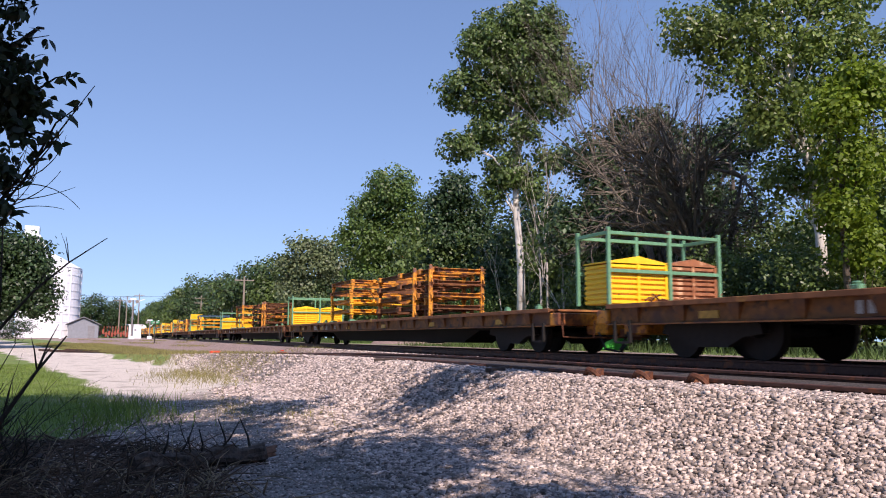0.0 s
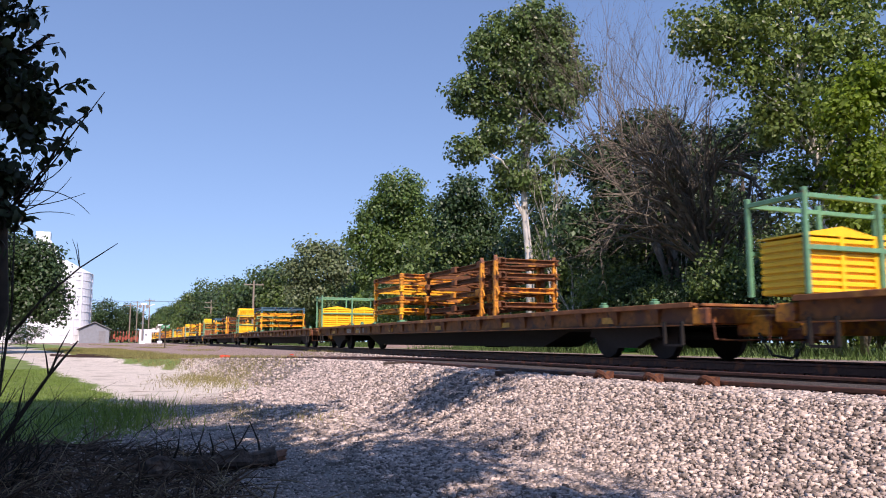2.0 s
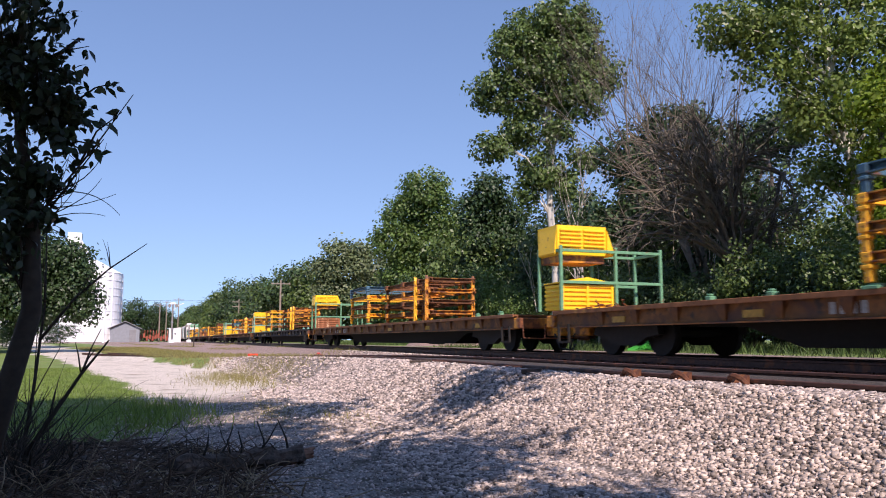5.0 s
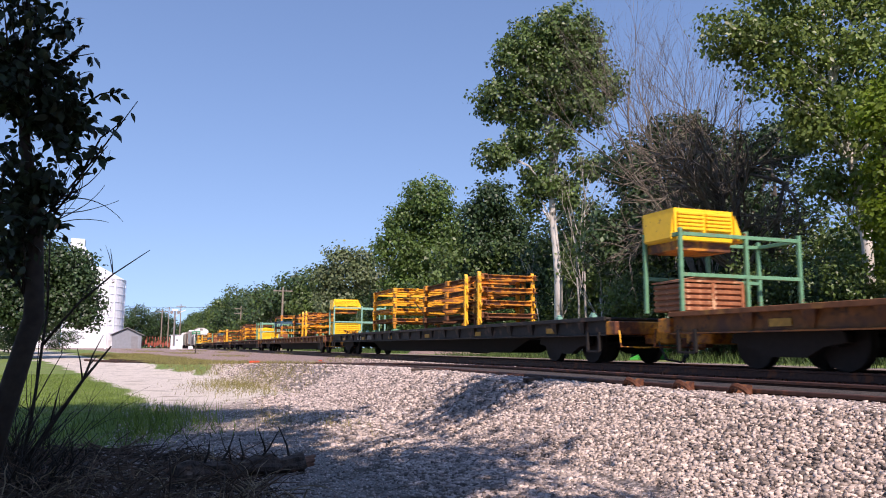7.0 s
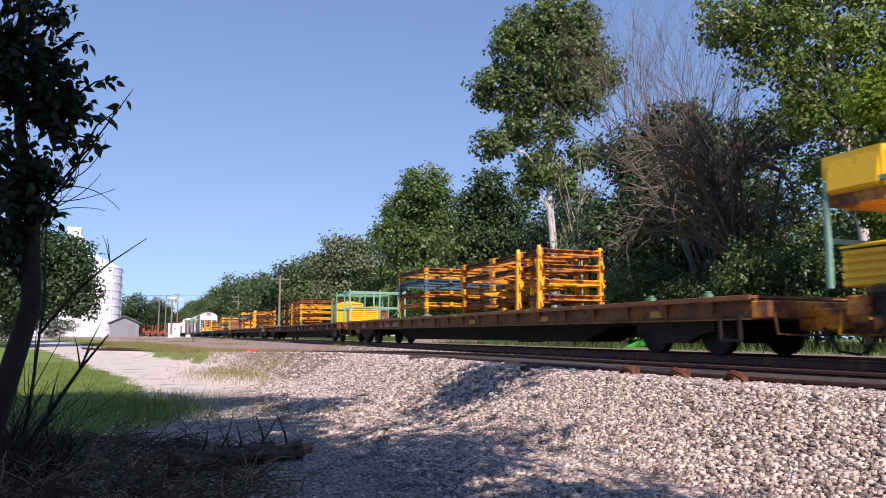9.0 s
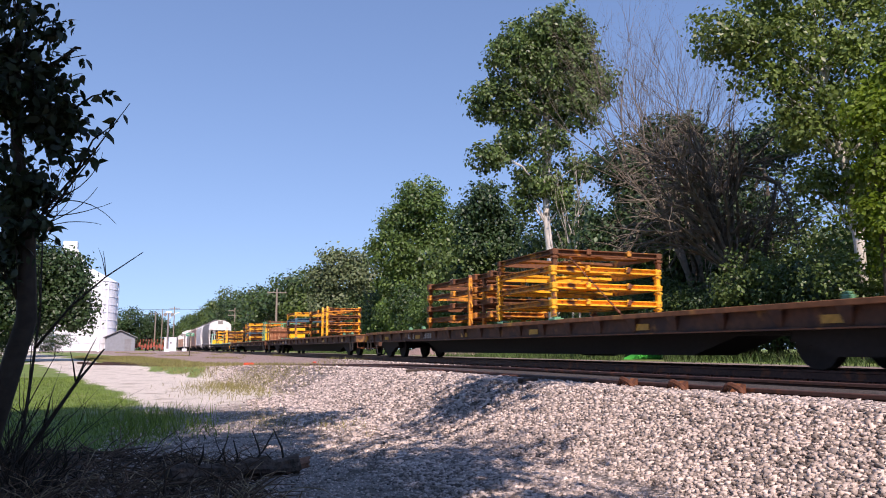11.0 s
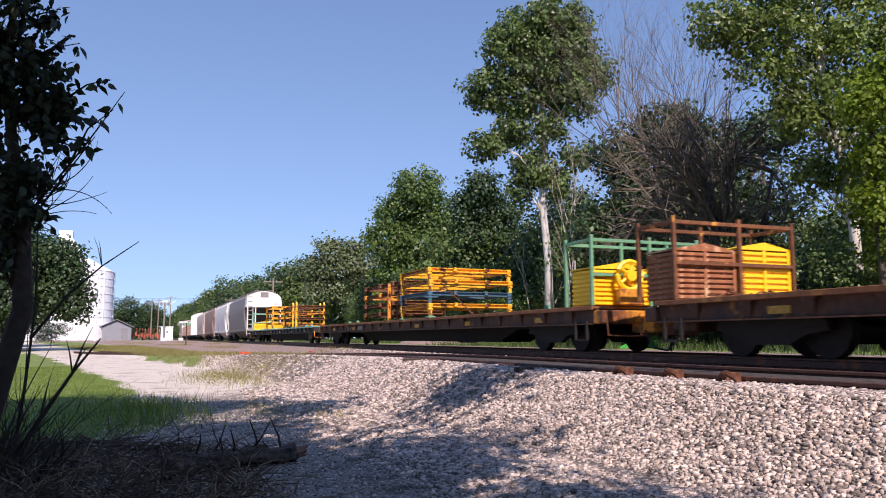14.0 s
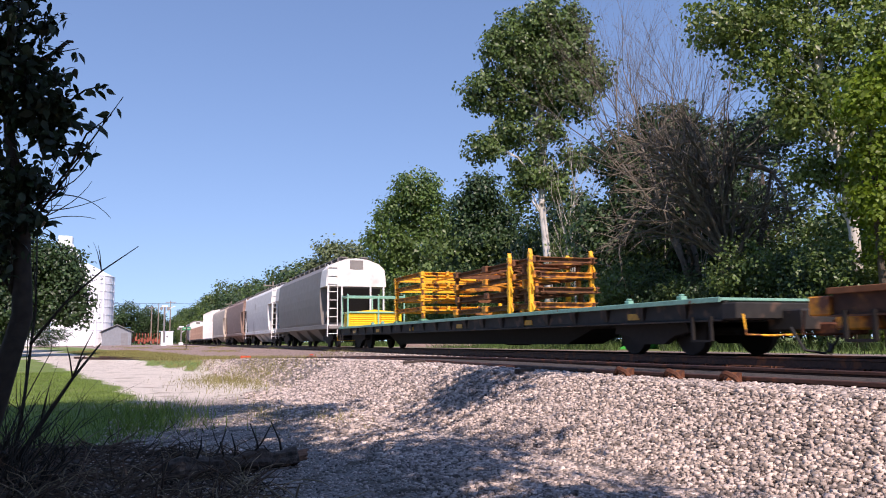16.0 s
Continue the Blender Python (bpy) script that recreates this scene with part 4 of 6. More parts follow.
        chute.add([(-1.35, c - half, z0), (1.35, c - half, z0), (1.35, c + half, z0), (-1.35, c + half, z0), (-0.6, c - 0.45, RAIL_Z + 0.32), (0.6, c - 0.45, RAIL_Z + 0.32), (0.6, c + 0.45, RAIL_Z + 0.32), (-0.6, c + 0.45, RAIL_Z + 0.32)],
                  [(0, 1, 2, 3), (4, 7, 6, 5), (0, 4, 5, 1), (1, 5, 6, 2), (2, 6, 7, 3), (3, 7, 4, 0)])
        part("discharge_chute", chute, paint, car)
    rides(car, s0)


def box_car(s0, s1, paint, label, tall=4.3, ribbed=True):
    L = s1 - s0
    car = thing("box_car", label, "box car", (MAIN_X, 0, 0), "box cars of the train")
    a, e, z0, z1 = 0.8, L - 0.8, RAIL_Z + 0.85, RAIL_Z + tall
    part("body", Build().prism([(-1.5, z0), (1.5, z0), (1.5, z1 - 0.3), (0, z1), (-1.5, z1 - 0.3)], "y", a, e), paint, car)
    hoop = [(-1.56, z0 + 0.05), (-1.5, z0 + 0.05), (-1.5, z1 - 0.34), (1.5, z1 - 0.34), (1.5, z0 + 0.05), (1.56, z0 + 0.05), (1.56, z1 - 0.28), (-1.56, z1 - 0.28)]
    rib = Build().prism(hoop, "y", -0.05, 0.05).mesh("side_post", paint)
    k = a + 0.4
    while k < e:
        part("side_post", rib, None, car, at=(0, k, 0))
        k += 1.1
    part("roof_seam", Build().box(-1.52, 1.52, a - 0.02, e + 0.02, z1 - 0.36, z1 - 0.3), paint, car)
    part("side_sill", Build().box(-1.5, 1.5, a + 0.1, e - 0.1, z0 - 0.2, z0), "under", car)
    for q, sg in ((a, 1), (e, -1)):
        bogie(car, q + sg * 2.0)
        part("coupler", Build().box(-0.1, 0.1, min(q, q - sg * 0.85), max(q, q - sg * 0.85), RAIL_Z + 0.7, RAIL_Z + 0.95, 0.03), "rust", car)
    rides(car, s0)


hopper(296.3, 314.4, "hgrey", "grey covered hopper car with white end hood")
hopper(314.4, 331.5, "hwhite", "white covered hopper car with grimy streaks")
hopper(331.5, 349.0, "hbrown", "brown covered hopper car", "hbrown")
hopper(349.0, 367.5, "htan", "tan covered hopper car", "htan")
box_car(367.5, 385.0, "hwhite", "tall white box car", 4.9)
box_car(385.0, 402.5, "hbrown", "rusty brown gondola-sided freight car", 3.2)
box_car(402.5, 420.0, "hbrown", "rusty brown gondola-sided freight car", 3.2)
hopper(420.0, 437.5, "hgrey", "grey covered hopper car")


# ---- grain elevator, shed and crossing in the distance ----
def silo(x, y, r, h, z):
    t = thing("grain_silo", "white corrugated steel grain silo", "silo", (x, y, z), "grain silos")
    n, rings = 40, 9
    for k in range(rings):
        part("wall_ring", Build().cyl((0, 0), r + 0.02, "z", h * k / rings, h * (k + 0.96) / rings, n), "white", t)
        part("hoop", Build().cyl((0, 0), r + 0.12, "z", h * (k + 0.96) / rings, h * (k + 1) / rings, n), "white", t)
    part("roof", Build().tube([(0, 0, h), (0, 0, h + r * 0.5)], [r + 0.1, 0.6], n), "white", t)
    for k in range(8):
        an = k * math.tau / 8
        part("stiffener", Build().box(r * math.cos(an) - 0.12, r * math.cos(an) + 0.12, r * math.sin(an) - 0.12, r * math.sin(an) + 0.12, 0, h), "white", t)
    lad = Build()
    for dx in (-0.25, 0.25):
        lad.box(r + 0.2, r + 0.26, dx - 0.03, dx + 0.03, 1, h)
    for k in range(24):
        lad.box(r + 0.2, r + 0.26, -0.25, 0.25, 1 + k * (h - 1) / 24, 1.06 + k * (h - 1) / 24)
    part("ladder", lad, "shed", t)


G = 0.55
silo(-13.0, 190, 6.2, 15.4, G)
silo(-26.5, 192, 6.6, 15.0, G)
silo(-39.5, 196, 6.6, 15.0, G)


def leg_tower():
    t = thing("elevator_tower", "white grain elevator leg tower with spouts", "tower", (-17.8, 198, G))
    for x in (-1.2, 1.2):
        for y in (-1.2, 1.2):
            part("column", Build().box(x - 0.15, x + 0.15, y - 0.15, y + 0.15, 0, 24), "white", t)
    k = 2.0
    while k < 23:
        br = Build()
        for y in (-1.2, 1.2):
            br.tube([(-1.2, y, k), (1.2, y, k + 2)], 0.07, 4).tube([(-1.2, y, k + 2), (1.2, y, k + 2)], 0.07, 4)
        part("brace", br, "white", t)
        k += 2
    part("head_house", Build().box(-1.5, 1.5, -1.5, 1.5, 23, 25.4, 0.1), "white", t)
    part("spout", Build().tube([(0.8, 0, 24.5), (3.4, -3, 18)], 0.3, 8), "white", t)
    part("spout", Build().tube([(0.8, 0, 24.5), (5.4, -6, 16.6)], 0.25, 8), "white", t)
    part("leg_casing", Build().box(-0.5, 0.5, -0.5, 0.5, 0, 23), "white", t)


leg_tower()


def shed():
    t = thing("storage_shed", "grey metal-sided shed with low gable roof", "shed", (-5.4, 178, G))
    w, dpt, h, rd = 2.9, 10.0, 3.0, 1.35
    part("wall", Build().prism([(-w, 0), (w, 0), (w, h - 0.2), (0, h + rd - 0.2), (-w, h - 0.2)], "y", 0, dpt), "shed", t)
    for sg in (-1, 1):
        part("roof", Build().prism([(0, h + rd), (sg * (w + 0.5), h - 0.25), (sg * (w + 0.5), h - 0.1), (0, h + rd + 0.15)], "y", -0.5, dpt + 0.5), "roof", t)
    part("door", Build().box(0.9, 2.2, -0.06, -0.0, 0, 2.6, 0.02), "roof", t, "dark sliding door")
    k = -w + 0.4
    while k < w - 0.2:
        part("siding_rib", Build().box(k - 0.03, k + 0.03, -0.04, 0.0, 0, h - 0.35), "shed", t)
        k += 0.62
    return t


shed()


def utility_pole(x, y, h, label, arms=1, wood="wood", lean=0.0):
    z = float(land(x, y))
    t = thing("utility_pole", label, "utility pole", (x, y, z), "utility poles")
    part("post", Build().tube([(0, 0, -0.1), (lean * 0.5, 0, h / 2), (lean, 0, h)], [0.17, 0.14, 0.11], 10), wood, t)
    for k in range(arms):
        z1 = h - 0.5 - 0.9 * k
        part("crossarm", Build().box(lean - 1.2, lean + 1.2, -0.06, 0.06, z1 - 0.06, z1 + 0.06), wood, t)
        for q in (-1.1, -0.4, 0.4, 1.1):
            part("insulator", Build().tube([(lean + q, 0, z1 + 0.06), (lean + q, 0, z1 + 0.22)], [0.05, 0.03], 6), "hgrey", t)


utility_pole(-7.0, 130, 10.2, "pale tall utility pole beside gravel drive", 0, "white")
utility_pole(6.0, 205, 11.0, "weathered wooden utility pole near crossing", 1)
utility_pole(3.6, 230, 11.5, "weathered wooden utility pole near crossing", 1)
utility_pole(1.5, 190, 9.0, "weathered wooden utility pole near crossing", 1)
utility_pole(15.0, 98, 7.9, "weathered wooden utility pole along the tracks", 1)
utility_pole(15.6, 112, 7.0, "weathered wooden utility pole along the tracks", 0)
utility_pole(15.2, 150, 8.0, "weathered wooden utility pole along the tracks", 2)

wire = Build()
wire.tube([(-60 + 5 * k, 205 + 0.2 * k, 12.0 - 1.2 * math.sin(math.pi * k / 20)) for k in range(21)], 0.035, 4)
tagged(new("power_line", wire.mesh("power_line", "black")), "thin dark overhead power line", "cable")


def signal_cabinet():
    z = float(land(3.4, 130))
    t = thing("signal_cabinet", "white signal equipment cabinet on pad", "cabinet", (3.4, 130, z))
    part("pad", Build().box(-1.1, 1.1, -0.9, 0.9, -0.1, 0.12, 0.02), "concrete", t)
    part("body", Build().box(-0.9, 0.9, -0.7, 0.7, 0.12, 2.2, 0.04), "white", t)
    part("door", Build().box(-0.78, 0.3, -0.74, -0.7, 0.2, 2.05, 0.02), "white", t)
    part("roof", Build().box(-1.0, 1.0, -0.8, 0.8, 2.2, 2.3, 0.03), "white", t)
    part("vent", Build().box(-0.1, 0.2, -0.76, -0.74, 1.3, 1.6), "shed", t)


signal_cabinet()


def crossing_signal(x, y, h=6.2):
    z = float(land(x, y))
    t = thing("crossing_signal", "silver crossing signal mast with light heads", "signal", (x, y, z), "crossing signals")
    part("mast", Build().tube([(0, 0, 0), (0, 0, h)], 0.13, 10), "hgrey", t)
    part("base", Build().box(-0.4, 0.4, -0.4, 0.4, 0, 0.5, 0.05), "white", t)
    part("arm", Build().tube([(0, 0, h - 1.2), (0.9, 0, h - 0.3), (1.6, 0, h)], 0.07, 6), "white", t)
    for dx in (-0.5, 0.55):
        part("light_head", Build().cyl((dx, h - 0.4), 0.26, "y", -0.25, 0.0, 14), "hgrey", t)
    part("bell_box", Build().box(-0.45, 0.45, -0.15, 0.25, h - 0.2, h + 0.1, 0.05), "white", t)


crossing_signal(2.9, 128)
crossing_signal(6.4, 150, 3.4)


def street_sign():
    x, y = 4.1, 84.0
    z = float(land(x, y))
    t = thing("street_sign", "small green street sign on dark post", "sign", (x, y, z))
    part("post", Build().box(-0.05, 0.05, -0.05, 0.05, 0, 2.3), "twig", t)
    part("blade", Build().box(-0.4, 0.4, -0.02, 0.02, 2.0, 2.3, 0.01), "signgreen", t)
    part("lettering_bar", Build().box(-0.3, 0.3, -0.025, -0.021, 2.1, 2.2), "lettering", t)


street_sign()


def machinery():
    """Orange-red farm implement heap beside the shed."""
    rng = random.Random(11)
    for k in range(3):
        t = thing("farm_implement", "faded orange farm implement parked by the shed", "farm implement", (-1.6 + 3.0 * k, 186 + k, G), "parked implements")
        part("frame", Build().box(-1.3, 1.3, -2, 2, 0.9, 1.15, 0.03), "implement", t)
        for q in range(5):
            x = -1.2 + 0.6 * q
            part("tine", Build().tube([(x, -1.8 + 0.3 * q, 1.1), (x + 0.15, -1.4, 2.2 + rng.uniform(-0.3, 0.4)), (x + 0.1, -1.0, 2.6)], 0.09, 5), "implement", t)
            part("panel", Build().box(x - 0.22, x + 0.22, -2.1, -2.0, 0.3 + 0.3 * (q % 3), 1.3 + 0.3 * (q % 3), 0.02), "implement", t)
        for sx in (-1, 1):
            part("wheel", Build().cyl((-1.2, 0.5), 0.5, "x", sx * 1.3 - 0.12, sx * 1.3 + 0.12, 14), "black", t)


M["implement"] = mat("faded_orange_paint", (0.3, 0.07, 0.04), 0.6, grain=3, spread=0.3, spots=[((0.6, 0.4, 0.3), 1.5, 0.6, 0.1)])
machinery()


def derail():
    y = 27.0
    x = float(spur_x(y)) - 0.62
    t = thing("derail", "red painted derail device on siding rail", "derail", (x, y, float(spur_z(y)) - 0.17))
    part("shoe", Build().prism([(-0.3, 0.0), (0.2, 0.0), (0.2, 0.15), (-0.1, 0.19), (-0.3, 0.06)], "y", -0.22, 0.22), "red", t)
    part("crowder", Build().box(-0.25, 0.08, -0.08, 0.08, 0.15, 0.24, 0.02), "red", t)
    part("base_plate", Build().box(-0.8, 0.5, -0.5, 0.5, -0.03, 0.02, 0.01), "rust", t)


derail()
d2 = thing("spike_keg", "small rusty red block beside siding rail", "marker", (5.1, 25.0, float(land(5.1, 25.0))))
part("block", Build().box(-0.14, 0.14, -0.12, 0.12, 0, 0.08, 0.02), "rust", d2)
part("knob", Build().box(-0.05, 0.05, -0.06, 0.06, 0.1, 0.14, 0.01), "red", d2)


def gravel_heap(x, y, r, h, label, seed):
    rng = np.random.default_rng(seed)
    b = Build()
    n, m = 28, 9
    v, f = [], []
    for i in range(m + 1):
        for k in range(n):
            q = i / m
            rr = r * q * (1 + 0.12 * math.sin(3 * k * math.tau / n + seed))
            v.append((rr * math.cos(k * math.tau / n), rr * 1.3 * math.sin(k * math.tau / n), h * (1 - q) ** 0.8 * (1 - 0.15 * q) + rng.uniform(-0.04, 0.04) - 0.05 * (q == 1)))
    for i in range(m):
        f += [(i * n + k, i * n + (k + 1) % n, (i + 1) * n + (k + 1) % n, (i + 1) * n + k) for k in range(n)]
    b.add(v, f)
    ob = new("ballast_mound", b.mesh("ballast_mound", "pink", True))
    ob.location = (x, y, float(land(x, y)) - 0.02)
    return tagged(ob, label, "mound")


gravel_heap(16.2, 42.5, 2.6, 1.0, "pinkish ballast mound beyond the tracks", 3)


def green_machine():
    """Low green sheet-metal object lying in the weeds."""
    t = thing("drain_cover", "bright green sheet metal cover lying in weeds", "metal cover", (15.2, 21.4, float(land(15.2, 21.4))))
    part("sheet", Build().prism([(-0.7, 0.0), (0.55, 0.0), (0.75, 0.35), (0.5, 0.42)], "y", -0.25, 0.25), "brightgreen", t)
    part("rib", Build().box(-0.5, 0.5, -0.3, -0.25, 0.02, 0.1, 0.01), "brightgreen", t)


M["brightgreen"] = mat("bright_green_paint", (0.05, 0.45, 0.06), 0.45, grain=4)
green_machine()


# ---- trees ----
def leaves_mesh(name, pts, size, material, seed, aspect=0.62, droop=0.3, size_var=0.35, out=None, oval=False):
    """Single leaves; out: the way each leaf's face turns, on the whole."""
    rng = np.random.default_rng(seed)
    n = len(pts)
    face = rng.normal(size=(n, 3)) * (0.55 if out is not None else 1.0) + (out if out is not None else 0)
    face /= np.linalg.norm(face, axis=1)[:, None]
    d = rng.normal(size=(n, 3))
    d[:, 2] -= droop * 2
    d -= face * np.sum(d * face, axis=1)[:, None]
    d /= np.linalg.norm(d, axis=1)[:, None]
    u = np.cross(d, face)
    s = size * (1 + rng.uniform(-size_var, size_var, n))[:, None]
    hw = s * aspect * 0.5

    def at(along, side, dip=0.0):
        return pts + d * s * along + u * hw * side - face * s * dip

    if oval:
        ring = [at(0, 0), at(0.22, 0.8, -0.05), at(0.55, 0.95, -0.06), at(0.82, 0.45, 0.0), at(1.08, 0, 0.1), at(0.82, -0.45, 0.0), at(0.55, -0.95, -0.06), at(0.22, -0.8, -0.05)]
        tris = [(0, 1, 7), (1, 2, 6), (1, 6, 7), (2, 3, 5), (2, 5, 6), (3, 4, 5)]
    else:
        ring = [at(0, 0), at(0.42, 1, -0.07), at(1, 0, 0.04), at(0.42, -1, -0.07)]
        tris = [(0, 1, 2), (0, 2, 3)]
    m = len(ring)
    me = bpy.data.meshes.new(name)
    me.vertices.add(n * m)
    me.vertices.foreach_set("co", np.stack(ring, 1).astype(np.float32).ravel())
    faces = ((np.arange(n) * m)[:, None, None] + np.array(tris)[None]).reshape(-1, 3).astype(np.int32)
    me.loops.add(len(faces) * 3)
    me.loops.foreach_set("vertex_index", faces.ravel())
    me.polygons.add(len(faces))
    me.polygons.foreach_set("loop_start", np.arange(0, len(faces) * 3, 3, dtype=np.int32))
    me.materials.append(M[material])
    me.update()
    me.validate()
    return me


def lobe_points(lobes, n, clump, seed, per=26):
    """Leaf places and facings: puffs of leaves set round ellipsoids, most of them near the skin."""
    rng = np.random.default_rng(seed)
    vol = np.array([l[3] * l[4] * l[5] for l in lobes]) ** 0.67
    pts, out = [], []
    for l, share in zip(lobes, vol / vol.sum()):
        m = max(6, int(n * share / per))
        d = rng.normal(size=(m, 3))
        d /= np.linalg.norm(d, axis=1)[:, None]
        r = rng.uniform(0.12, 1.0, m) ** 0.4 * rng.uniform(0.85, 1.14, m)
        c = np.array(l[:3]) + d * r[:, None] * np.array(l[3:6])
        k = np.clip(rng.normal(size=(m, per, 3)), -1.6, 1.6)
        k[:, :, 2] *= 0.75
        pts.append((c[:, None] + k * clump * rng.uniform(0.6, 1.4, (m, 1, 1))).reshape(-1, 3))
        o = d[:, None] * 0.5 + k / (np.linalg.norm(k, axis=2)[:, :, None] + 1e-6) * 0.75 + np.array((0, 0, 0.4))
        out.append((o / (np.linalg.norm(o, axis=2)[:, :, None] + 1e-6)).reshape(-1, 3))
    return np.concatenate(pts), np.concatenate(out)


def round_lobes(rows):
    """(x, y, z, across, high) to full ellipsoids."""
    return [(x, y, z, r, r, h) for x, y, z, r, h in rows]


def tree(name, label, at, trunk, radii, lobes, n, leaf, material, bark, seed, clump=0.45, per=26, category="tree", limbs=2, twigs=0):
    """trunk: points from the base; lobes: (x, y, z, rx, ry, rz) relative to the base."""
    rng = random.Random(seed)
    t = thing(name, label, category, at)
    part("trunk", Build().tube(trunk, radii, 9).mesh("trunk", bark, True), None, t)
    tp = [Vector(p) for p in trunk]
    for l in lobes:
        for q in range(limbs):
            c = Vector(l[:3]) + Vector((rng.uniform(-0.6, 0.6) * l[3], rng.uniform(-0.6, 0.6) * l[4], rng.uniform(-0.5, 0.7) * l[5]))
            below = [p for p in tp if p.z < c.z - 0.12 * abs(c.z)] or tp[:1]
            o = below[-1]
            mid = o.lerp(c, 0.5) + Vector((rng.uniform(-0.3, 0.3), rng.uniform(-0.3, 0.3), 0.12 * (c - o).length))
            r0 = radii[0] * 0.26
            b = Build()
            b.tube([o, o.lerp(mid, 0.5), mid, mid.lerp(c, 0.6), c], [r0, r0 * 0.75, r0 * 0.55, r0 * 0.35, r0 * 0.12], 6)
            for _ in range(twigs):
                e = c + Vector((rng.uniform(-1, 1) * l[3], rng.uniform(-1, 1) * l[4], rng.uniform(-0.4, 1) * l[5])) * 0.7
                b.tube([mid.lerp(c, rng.uniform(0.2, 1)), e], [r0 * 0.25, r0 * 0.05], 4)
            part("limb", b.mesh("limb", bark, True), None, t)
    if n:
        pts, out = lobe_points(lobes, n, clump, seed, per)
        part("crown", leaves_mesh("crown", pts, leaf, material, seed, 0.75, out=out), None, t)
    return t


# the tall sycamore across the tracks
tree("sycamore", "tall sycamore with pale mottled trunk", (19.0, 34.4, 0.7),
     [(0.1, 0, 0), (0.12, 0, 4), (0.0, 0.04, 5.6), (-0.1, 0.07, 6.6), (-0.15, 0.05, 8), (-0.2, 0.0, 9.4), (-0.3, -0.2, 11), (-0.35, -0.4, 13.4), (-0.3, -0.8, 16)], [0.25, 0.21, 0.19, 0.18, 0.165, 0.15, 0.13, 0.09, 0.04],
     round_lobes([(0.1, -1.4, 16.6, 1.5, 1.3), (-1.1, -0.4, 16.0, 1.6, 1.3), (1.2, -1.2, 15.4, 1.3, 1.3), (-2.2, -0.5, 14.9, 1.3, 1.3), (-0.2, -0.8, 14.3, 1.9, 1.5), (2.0, -1.4, 13.8, 1.1, 1.3),
                  (-3.0, 0.4, 12.9, 1.3, 1.0), (-1.2, 0.1, 12.6, 1.6, 1.2), (0.9, -1.2, 12.4, 1.4, 1.0), (-3.2, 0.2, 9.9, 1.0, 0.7), (-1.7, 0.4, 10.8, 1.1, 0.8), (0.0, -0.6, 10.8, 1.0, 0.6),
                  (-0.6, 0.1, 9.1, 1.2, 1.1), (1.4, -1.0, 9.6, 0.8, 0.8), (0.4, -0.5, 8.2, 0.8, 0.8), (-1.1, 0.3, 7.9, 0.7, 1.0)]),
     36000, 0.19, "leaf", "pale", 21, 0.26, per=40, limbs=2, twigs=1)

# woods to the left of it, then the far row along the line
tree("maple", "broad green maple at the wood edge", (22.0, 64.0, 0.7), [(0, 0, 0), (0.2, 0, 5), (0.3, 0, 9), (0.2, -0.5, 13)], [0.4, 0.3, 0.2, 0.06],
     round_lobes([(0.1, -1.4, 13.4, 2.2, 1.7), (-0.8, 0.5, 11.4, 2.3, 1.9), (1.9, -0.7, 10.8, 2.2, 2.1), (-2.2, -0.1, 8.9, 2.1, 1.9), (0.8, -0.6, 8.4, 2.8, 2.1), (3.1, -1.5, 8.8, 1.9, 2.3),
                  (-0.6, 0.7, 6.2, 2.9, 1.9), (2.8, -0.3, 5.9, 2.4, 1.9), (-0.1, -1.2, 3.2, 4.0, 2.2)]),
     40000, 0.27, "leaf2", "bark", 31, 0.42, per=40)
tree("oak", "dark leafy oak at the wood edge", (23.0, 53.0, 0.7), [(0, 0, 0), (0.2, 0, 5), (0.3, 0, 8), (0.3, -0.5, 11)], [0.36, 0.28, 0.2, 0.06],
     round_lobes([(0.1, -1.2, 11.4, 1.6, 1.3), (-0.4, 0.2, 9.7, 1.5, 1.6), (1.8, -0.6, 9.3, 1.7, 1.6), (0.3, -0.9, 7.6, 2.1, 1.6), (2.5, -1.1, 6.7, 1.7, 1.6), (-0.3, 0.1, 5.5, 1.7, 1.6),
                  (1.9, -0.2, 4.6, 2.1, 1.6), (0.9, 0.9, 2.5, 2.6, 1.5)]),
     28000, 0.25, "leaf3", "bark", 32, 0.38, per=40)
tree("ash", "pale grey-green ash at the wood edge", (24.0, 88.0, 0.7), [(-1.5, 0, 0), (-1.5, 0, 4), (-1.6, 0, 7), (-1.8, 0, 10.5)], [0.36, 0.28, 0.2, 0.06],
     round_lobes([(-3.7, 0.0, 10.3, 2.1, 1.6), (-1.0, 0.6, 10.5, 2.1, 1.6), (-5.0, 2.2, 8.4, 2.1, 1.9), (-2.4, -0.1, 7.9, 2.8, 2.2), (0.4, -0.5, 8.3, 2.5, 2.5), (-3.9, 1.4, 5.2, 3.5, 2.2), (0.1, 0.7, 4.3, 3.2, 2.2)]),
     15000, 0.36, "leafpale", "bark", 35, 0.5, per=30)
far_tree = tree("woodland_tree", "green broadleaf tree in the far tree line", (21, 101, 0.7), [(0, 0, 0), (0, 0, 6), (0, 0, 11)], [0.4, 0.3, 0.08],
                [(0, 0, 9.4, 3.2, 3.2, 2.6), (-2.6, 2, 7, 3, 3, 2.4), (2.6, -2, 7, 3, 3, 2.6), (0, -2, 4.4, 3.6, 3.6, 2.8), (-2, 4, 3.6, 3, 3.6, 2.6), (0.4, 0.4, 2.0, 4, 4, 2.0)], 7500, 0.44, "leaf", "bark", 33, 0.6)
tagged(far_tree, group="far tree line")
